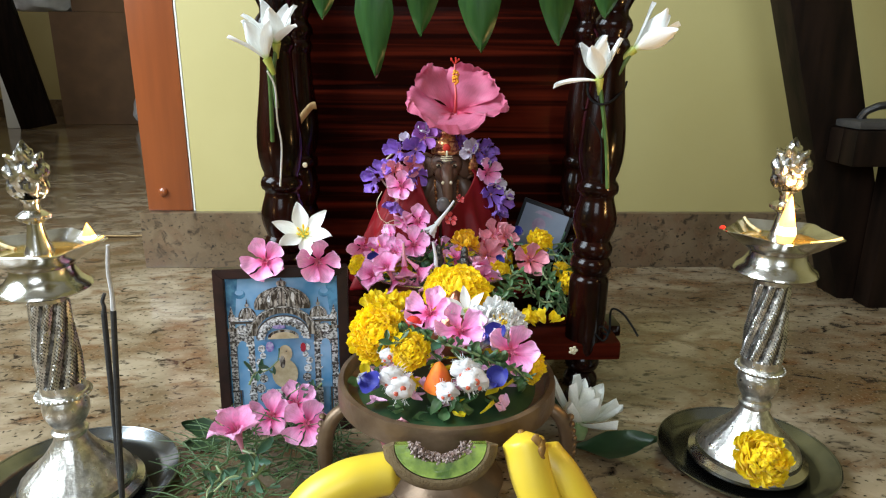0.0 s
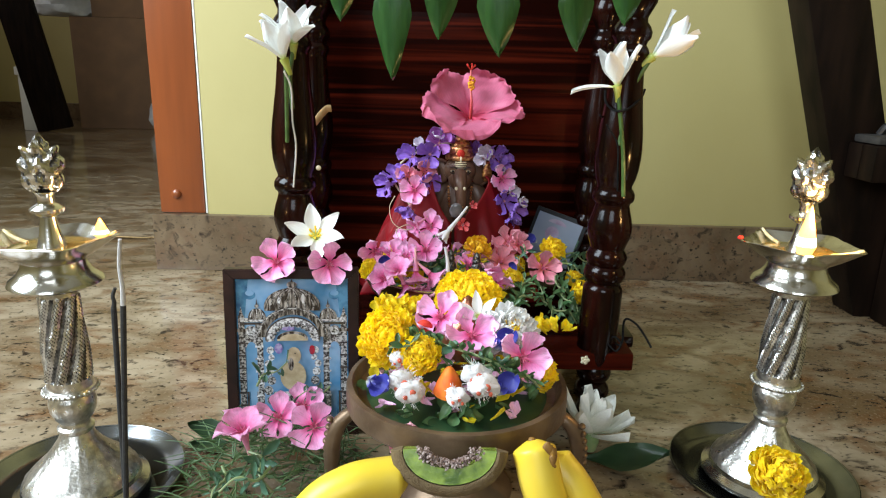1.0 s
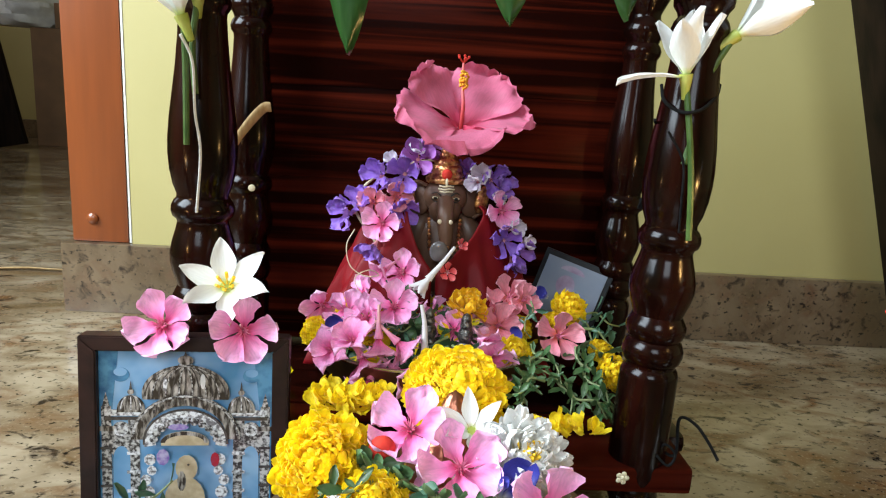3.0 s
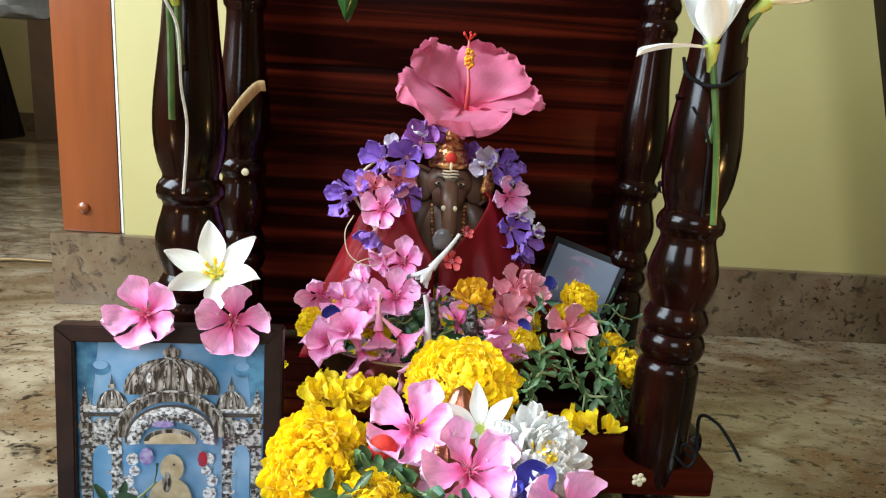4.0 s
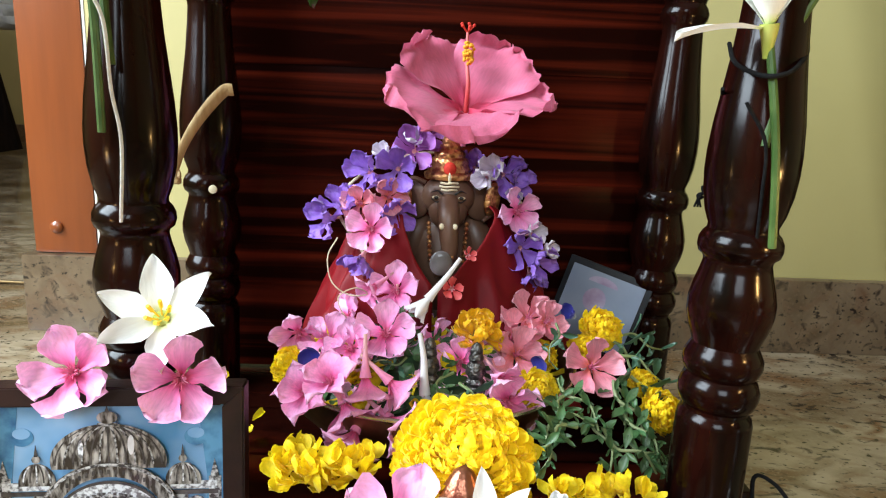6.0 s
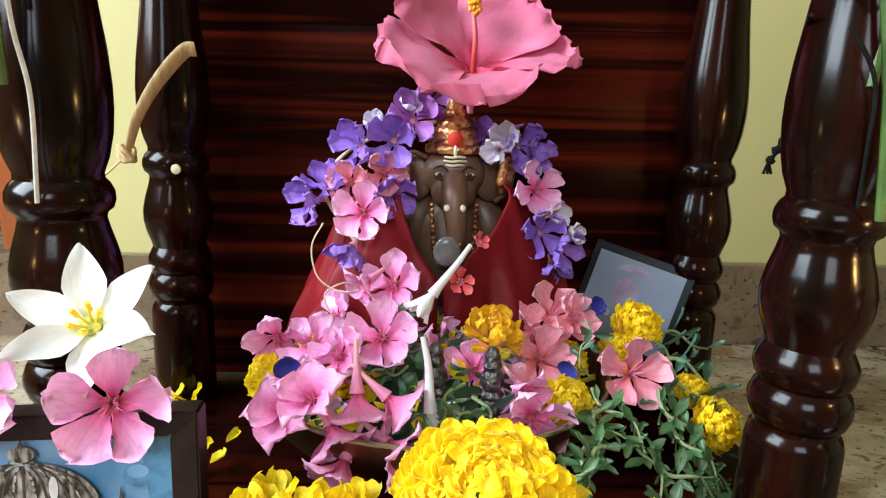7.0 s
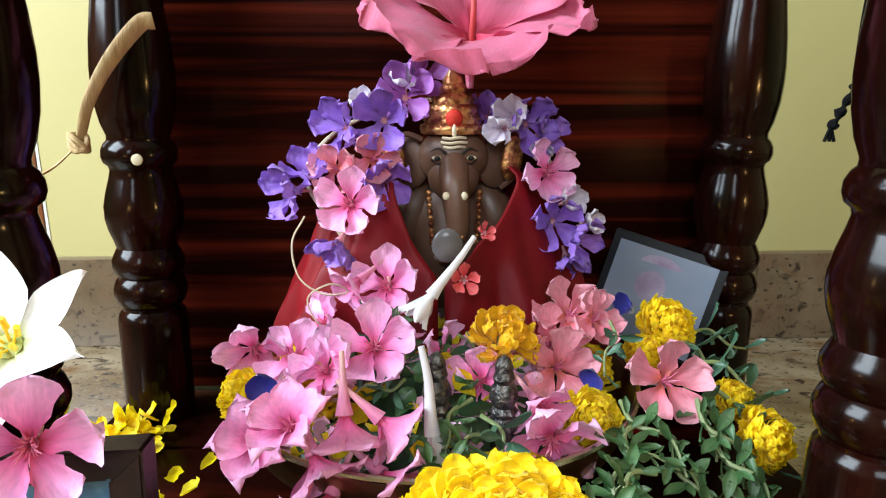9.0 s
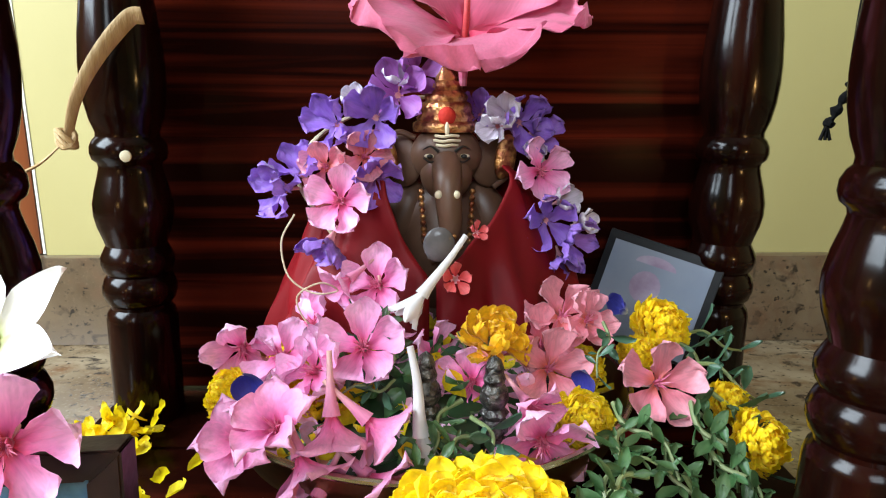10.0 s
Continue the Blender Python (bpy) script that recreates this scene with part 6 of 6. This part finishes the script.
def picture_frame():
    W, H, B, D = 0.1275, 0.186, 0.0105, 0.014
    t = thing("picture_frame", pose(-0.1535, 0.618, 0.0, -5, 0, 5) @ Matrix.Diagonal((1.07, 1, 0.975, 1)), "dark brown wooden picture frame with a silver shrine photograph", "picture frame")
    for name, pts in (("side", 1), ("side", -1)):
        bm = bmesh.new()
        x = pts * W / 2
        vs = [(x, 0), (x, H), (x - pts * B, H - B), (x - pts * B, B)]
        f = bm.faces.new([bm.verts.new((a, -D / 2, z)) for a, z in vs])
        r = bmesh.ops.extrude_face_region(bm, geom=[f])
        bmesh.ops.translate(bm, vec=(0, D, 0), verts=[v for v in r["geom"] if isinstance(v, bmesh.types.BMVert)])
        bmesh.ops.bevel(bm, geom=bm.edges[:], offset=0.0009, segments=2, affect="EDGES")
        part("frame_side", bm, M["frame"], t)
    for z, s in ((0, 1), (H, -1)):
        bm = bmesh.new()
        vs = [(-W / 2, z), (W / 2, z), (W / 2 - B, z + s * B), (-W / 2 + B, z + s * B)]
        f = bm.faces.new([bm.verts.new((a, -D / 2, q)) for a, q in vs])
        r = bmesh.ops.extrude_face_region(bm, geom=[f])
        bmesh.ops.translate(bm, vec=(0, D, 0), verts=[v for v in r["geom"] if isinstance(v, bmesh.types.BMVert)])
        bmesh.ops.bevel(bm, geom=bm.edges[:], offset=0.0009, segments=2, affect="EDGES")
        part("frame_rail", bm, M["frame"], t)
    bm = bmesh.new()
    box(bm, (-W / 2 + B, -0.002, B), (W / 2 - B, 0.004, H - B))
    photo = part("photograph", bm, M["p_blue"], t, "printed photograph on a blue ground", smooth=False)
    layer = [0.0022]

    def flat(name, pts, material):
        bm = bmesh.new()
        bm.faces.new([bm.verts.new((x, -layer[0], z)) for x, z in pts])
        r = bmesh.ops.extrude_face_region(bm, geom=bm.faces[:])
        bmesh.ops.translate(bm, vec=(0, 0.0004, 0), verts=[v for v in r["geom"] if isinstance(v, bmesh.types.BMVert)])
        part(name, bm, M[material], photo, smooth=False)
        layer[0] += 0.00004

    def arc(cx, cz, rx, rz, a0, a1, n=20):
        return [(cx + rx * math.cos(radians(a0 + (a1 - a0) * i / n)), cz + rz * math.sin(radians(a0 + (a1 - a0) * i / n))) for i in range(n + 1)]
    w, top = W / 2 - B, H - B
    def quad(name, x0, z0, x1, z1, material):
        flat(name, [(x0, z0), (x1, z0), (x1, z1), (x0, z1)], material)

    def band(name, cz, r0, h0, r1, h1, a0, a1, material, n=30):
        flat(name, arc(0, cz, r1, h1, a0, a1, n) + arc(0, cz, r0, h0, a1, a0, n), material)

    def ribs(cx, cz, r, h, n, step, wide, mats):
        for i in range(-n, n + 1):
            zz = [cz + h * 0.94 * q / 8 for q in range(9)]
            xs = [cx + step * i * math.sqrt(max(0.0, 1 - ((z - cz) / h) ** 2)) for z in zz]
            flat("print_rib", [(x - wide, z) for x, z in zip(xs, zz)] + [(x + wide, z) for x, z in list(zip(xs, zz))[::-1]], mats[i % len(mats)])
    for k in (-1, 1):
        flat("print_curtain", [(k * w, B), (k * w, top), (k * (w - 0.012), top), (k * (w - 0.008), top - 0.04), (k * (w - 0.012), B)], "p_teal")
        flat("print_lamp", arc(k * (w - 0.013), top - 0.018, 0.0055, 0.005, 0, 360), "p_teal")
        flat("print_lamp", arc(k * (w - 0.013), top - 0.016, 0.0040, 0.003, 0, 360), "p_blue")
        quad("print_column", k * 0.052, 0.02, k * 0.046, 0.135, "p_silver")
        quad("print_column", k * 0.036, 0.02, k * 0.029, 0.125, "p_silver")
        quad("print_shade", k * 0.0455, 0.02, k * 0.0435, 0.105, "p_dark")
        flat("print_bracket", arc(k * 0.040, 0.110, 0.008, 0.014, 0, 360, 16), "p_silver")
        flat("print_opening", arc(k * 0.040, 0.096, 0.0052, 0.010, 0, 180, 12) + [(k * 0.040 - 0.0052, 0.05), (k * 0.040 + 0.0052, 0.05)], "p_blue")
        quad("print_ledge", k * 0.0535, 0.117, k * 0.043, 0.1205, "p_dome")
        quad("print_ledge", k * 0.050, 0.128, k * 0.026, 0.1325, "p_light")
        quad("print_ledge", k * 0.0505, 0.125, k * 0.025, 0.1275, "p_dark")
        flat("print_small_dome", arc(k * 0.034, 0.1325, 0.0085, 0.0105, -10, 190, 18), "p_dome")
        ribs(k * 0.034, 0.1325, 0.0085, 0.0105, 2, 0.0031, 0.00035, ("p_light", "p_dark"))
        flat("print_finial", arc(k * 0.034, 0.1455, 0.0020, 0.0022, 0, 360, 10), "p_dome")
        flat("print_finial", [(k * 0.034 - 0.0009, 0.147), (k * 0.034 + 0.0009, 0.147), (k * 0.034, 0.1535)], "p_dark")
        flat("print_finial", [(k * 0.049 - 0.0022, 0.135), (k * 0.049 + 0.0022, 0.135), (k * 0.049, 0.145)], "p_silver")
        flat("print_roundel", arc(k * 0.040, 0.1175, 0.0042, 0.0042, 0, 360, 14), "p_light")
        flat("print_roundel", arc(k * 0.040, 0.1175, 0.0026, 0.0026, 0, 360, 12), "p_silver")
        for z in (0.03, 0.044, 0.058, 0.072, 0.086, 0.1):
            quad("print_band", k * 0.0365, z, k * 0.0285, z + 0.0022, "p_light")
            quad("print_band", k * 0.0525, z + 0.004, k * 0.0455, z + 0.0058, "p_dark")
    flat("print_dome", arc(0, 0.145, 0.0268, 0.0205, -12, 192, 32), "p_dome")
    ribs(0, 0.143, 0.0268, 0.0222, 6, 0.0041, 0.00042, ("p_dark", "p_silver"))
    flat("print_shine", arc(0.0105, 0.154, 0.0016, 0.0055, 0, 360, 14), "p_shine")
    flat("print_shine", arc(-0.0125, 0.152, 0.0012, 0.0050, 0, 360, 14), "p_light")
    quad("print_band", -0.0045, 0.1645, 0.0045, 0.1662, "p_silver")
    flat("print_finial", arc(0, 0.1692, 0.0048, 0.0034, 0, 360, 16), "p_dome")
    flat("print_spire", [(-0.0012, 0.172), (0.0012, 0.172), (0, 0.1755)], "p_dark")
    band("print_arch", 0.112, 0.0255, 0.0245, 0.0335, 0.0325, 0, 180, "p_dome")
    band("print_arch", 0.112, 0.0315, 0.0305, 0.0330, 0.0320, 4, 176, "p_silver")
    band("print_arch", 0.110, 0.0185, 0.0145, 0.0255, 0.0235, -8, 188, "p_light")
    band("print_arch", 0.110, 0.0248, 0.0228, 0.0262, 0.0243, -4, 184, "p_dark")
    for i in range(13):
        a = radians(48 + 7 * i)
        x, z = 0.0285 * math.cos(a), 0.112 + 0.0275 * math.sin(a)
        quad("print_letter_bar", x - 0.0006, z - 0.0012, x + 0.0006, z + 0.0012, "p_dark")
    for i in range(9):
        quad("print_letter_bar", -0.0105 + 0.0025 * i, 0.1268 - 0.00012 * (i - 4) ** 2, -0.0091 + 0.0025 * i, 0.1282 - 0.00012 * (i - 4) ** 2, "p_dark")
    for i in range(11):
        a = radians(10 + 16 * i)
        flat("print_scallop", arc(0.0195 * math.cos(a), 0.110 + 0.0155 * math.sin(a), 0.0026, 0.0024, 0, 360, 10), "p_silver")
    for k in (-1, 1):
        for x, z, r in ((0.0215, 0.098, 0.0036), (0.0205, 0.090, 0.003), (0.024, 0.083, 0.0034), (0.0225, 0.074, 0.004), (0.021, 0.064, 0.0042), (0.024, 0.053, 0.0045), (0.0215, 0.042, 0.0045)):
            flat("print_relief", arc(k * x, z, r, r * 1.2, 0, 360, 9), "p_light" if z > 0.07 else "p_silver")
    flat("print_flower", arc(-0.004, 0.1218, 0.0065, 0.0022, 0, 360, 9), "p_violet")
    flat("print_canopy", arc(0, 0.111, 0.0145, 0.0078, 0, 180) + [(-0.0145, 0.1085), (0.0145, 0.1085)], "p_gold")
    band("print_canopy", 0.1105, 0.012, 0.0055, 0.0148, 0.0082, 0, 180, "p_dome")
    flat("print_flower", arc(-0.0135, 0.100, 0.004, 0.006, 0, 360, 9), "p_violet")
    flat("print_flower", arc(0.0185, 0.098, 0.0028, 0.0055, 0, 360, 8), "p_red")
    quad("print_base", -0.018, 0.032, 0.018, 0.050, "p_silver")
    quad("print_base", -0.019, 0.048, 0.019, 0.0515, "p_light")
    flat("print_statue", arc(0, 0.069, 0.0125, 0.0165, 0, 360, 18), "p_gold")
    flat("print_statue", arc(0.001, 0.092, 0.0068, 0.0095, 0, 360, 14), "p_gold")
    flat("print_statue", arc(-0.002, 0.0825, 0.0028, 0.0075, 0, 360, 10), "p_dome")
    flat("print_statue", arc(0.0022, 0.0945, 0.0008, 0.0008, 0, 360, 8), "p_dark")
    bm = bmesh.new()
    box(bm, (-0.012, 0.0, -0.1), (0.012, 0.0025, 0.0), 0.001, m=pose(0, 0.0075, 0.102, 14, 0, 0))
    part("stand_strut", bm, M["black"], t)


picture_frame()


def photo_card():
    c = Matrix.Translation((0.151, 0.838, 0.168)) @ pose(0, 0, 0, 0, 0, -30) @ pose(0, 0, 0, -16, 13, 0) @ Matrix.Diagonal((1.07, 1, 1.02, 1))
    t = thing("photo_card", c, "small laminated picture card with dark edges leaning on the post", "card")
    bm = bmesh.new()
    box(bm, (-0.034, -0.002, -0.034), (0.034, 0.002, 0.033), 0.0015)
    part("mount", bm, M["glass"], t)
    bm = bmesh.new()
    box(bm, (-0.0292, -0.0028, -0.032), (0.0292, -0.0018, 0.0272))
    p = part("print", bm, M["c_pale"], t, "pale bluish faded print", smooth=False)
    bm = bmesh.new()
    bm.faces.new([bm.verts.new((0.012 * math.cos(a) - 0.002, -0.0032, 0.018 + 0.006 * math.sin(a))) for a in [math.pi * i / 12 for i in range(13)]])
    part("print_umbrella", bm, M["c_mauve"], p, smooth=False)
    bm = bmesh.new()
    bm.faces.new([bm.verts.new((0.009 * math.cos(a) - 0.004, -0.0032, 0.004 + 0.010 * math.sin(a))) for a in [2 * math.pi * i / 16 for i in range(16)]])
    part("print_shape", bm, M["c_mauve"], p, smooth=False)


photo_card()

# ---- ribbon, cords and threads ----


def strip(name, pts, width, material, label, category, thick=0.0012, group=""):
    bm = bmesh.new()
    tube(bm, smooth_path(pts, 8), width, 8, thick / width)
    return tagged(part(name, bm, material), label, category, group)


K = Vector((-0.183, 0.806, 0.268))
rb = thing("fibre_ribbon", Matrix.Translation(K), "tan dried banana-fibre ribbon knotted round the back post", "ribbon")
for pts, w in (([(0, 0, 0), (-0.174, 0.803, 0.290), (-0.162, 0.806, 0.311), (-0.147, 0.812, 0.330), (-0.140, 0.814, 0.332)], 0.0042), ([(0, 0, 0), (-0.193, 0.796, 0.256), (-0.202, 0.788, 0.250)], 0.0028)):
    bm = bmesh.new()
    tube(bm, smooth_path([Vector(p) - (K if i else Vector((0, 0, 0))) for i, p in enumerate(pts)], 8), lambda u: w * (0.55 + 0.5 * min(1, u * 1.6)), 10, 0.3)
    part("ribbon_tail", bm, M["fibre"], rb)
bm = bmesh.new()
for k in range(3):
    tube(bm, [(0.0045 * math.cos(a + k), 0.003 * math.sin(a * 1.0 + k) - 0.001, 0.0045 * math.sin(a)) for a in [i * 0.4 for i in range(17)]], 0.0016, 7)
part("knot", bm, M["fibre"], rb)

strip("white_thread", [(-0.157, 0.64, 0.376), (-0.152, 0.646, 0.36), (-0.153, 0.652, 0.328), (-0.151, 0.655, 0.302), (-0.156, 0.66, 0.26)], 0.0007, M["wthread"], "white cotton thread hanging down the post", "thread", 0.0011)
strip("black_cord", [(0.162, 0.675, 0.365), (0.16, 0.66, 0.354), (0.164, 0.638, 0.347), (0.176, 0.636, 0.349), (0.193, 0.655, 0.359), (0.201, 0.67, 0.367)], 0.0012, M["cord"], "black cord tied round the post and lily stalks", "cord", 0.0012)
strip("black_cord", [(0.155, 0.66, 0.341), (0.17, 0.692, 0.33), (0.172, 0.697, 0.305), (0.174, 0.698, 0.295), (0.172, 0.698, 0.29)], 0.0010, M["cord"], "loose end of black cord beside the post", "cord", 0.0010)
A = Vector((0.174, 0.698, 0.296))
kn = thing("cord_knot", Matrix.Translation(A), "knotted black cord end hanging free", "cord")
bm = bmesh.new()
tube(bm, [Vector((-0.0012 * k * 0.5, 0.0008 * math.sin(2.2 * k), -0.0012 * k)) for k in range(15)], lambda u: 0.0016 + 0.0008 * math.sin(u * 22), 8)
part("knot", bm, M["cord"], kn)
for k in range(3):
    bm = bmesh.new()
    tube(bm, [(-0.0085, 0, -0.016), (-0.0105 + 0.002 * k, 0, -0.022)], 0.0007, 5)
    part("tail", bm, M["cord"], kn)
strip("black_cord", [(0.156, 0.634, 0.334), (0.169, 0.636, 0.315), (0.173, 0.64, 0.289), (0.178, 0.648, 0.253), (0.18, 0.652, 0.226)], 0.0009, M["cord"], "thin black cord running down the post", "cord", 0.0009)
strip("black_cord", [(0.184, 0.655, 0.101), (0.196, 0.645, 0.099), (0.2, 0.655, 0.123), (0.211, 0.652, 0.121), (0.221, 0.648, 0.109), (0.229, 0.645, 0.096)], 0.0012, M["cord"], "stiff black cord end sticking out from the seat", "cord", 0.0012)
strip("black_cord", [(0.182, 0.645, 0.098), (0.181, 0.64, 0.1), (0.189, 0.638, 0.094), (0.194, 0.64, 0.102), (0.186, 0.642, 0.109), (0.182, 0.645, 0.098)], 0.0010, M["cord"], "small loop of black cord at the seat corner", "cord", 0.0010)
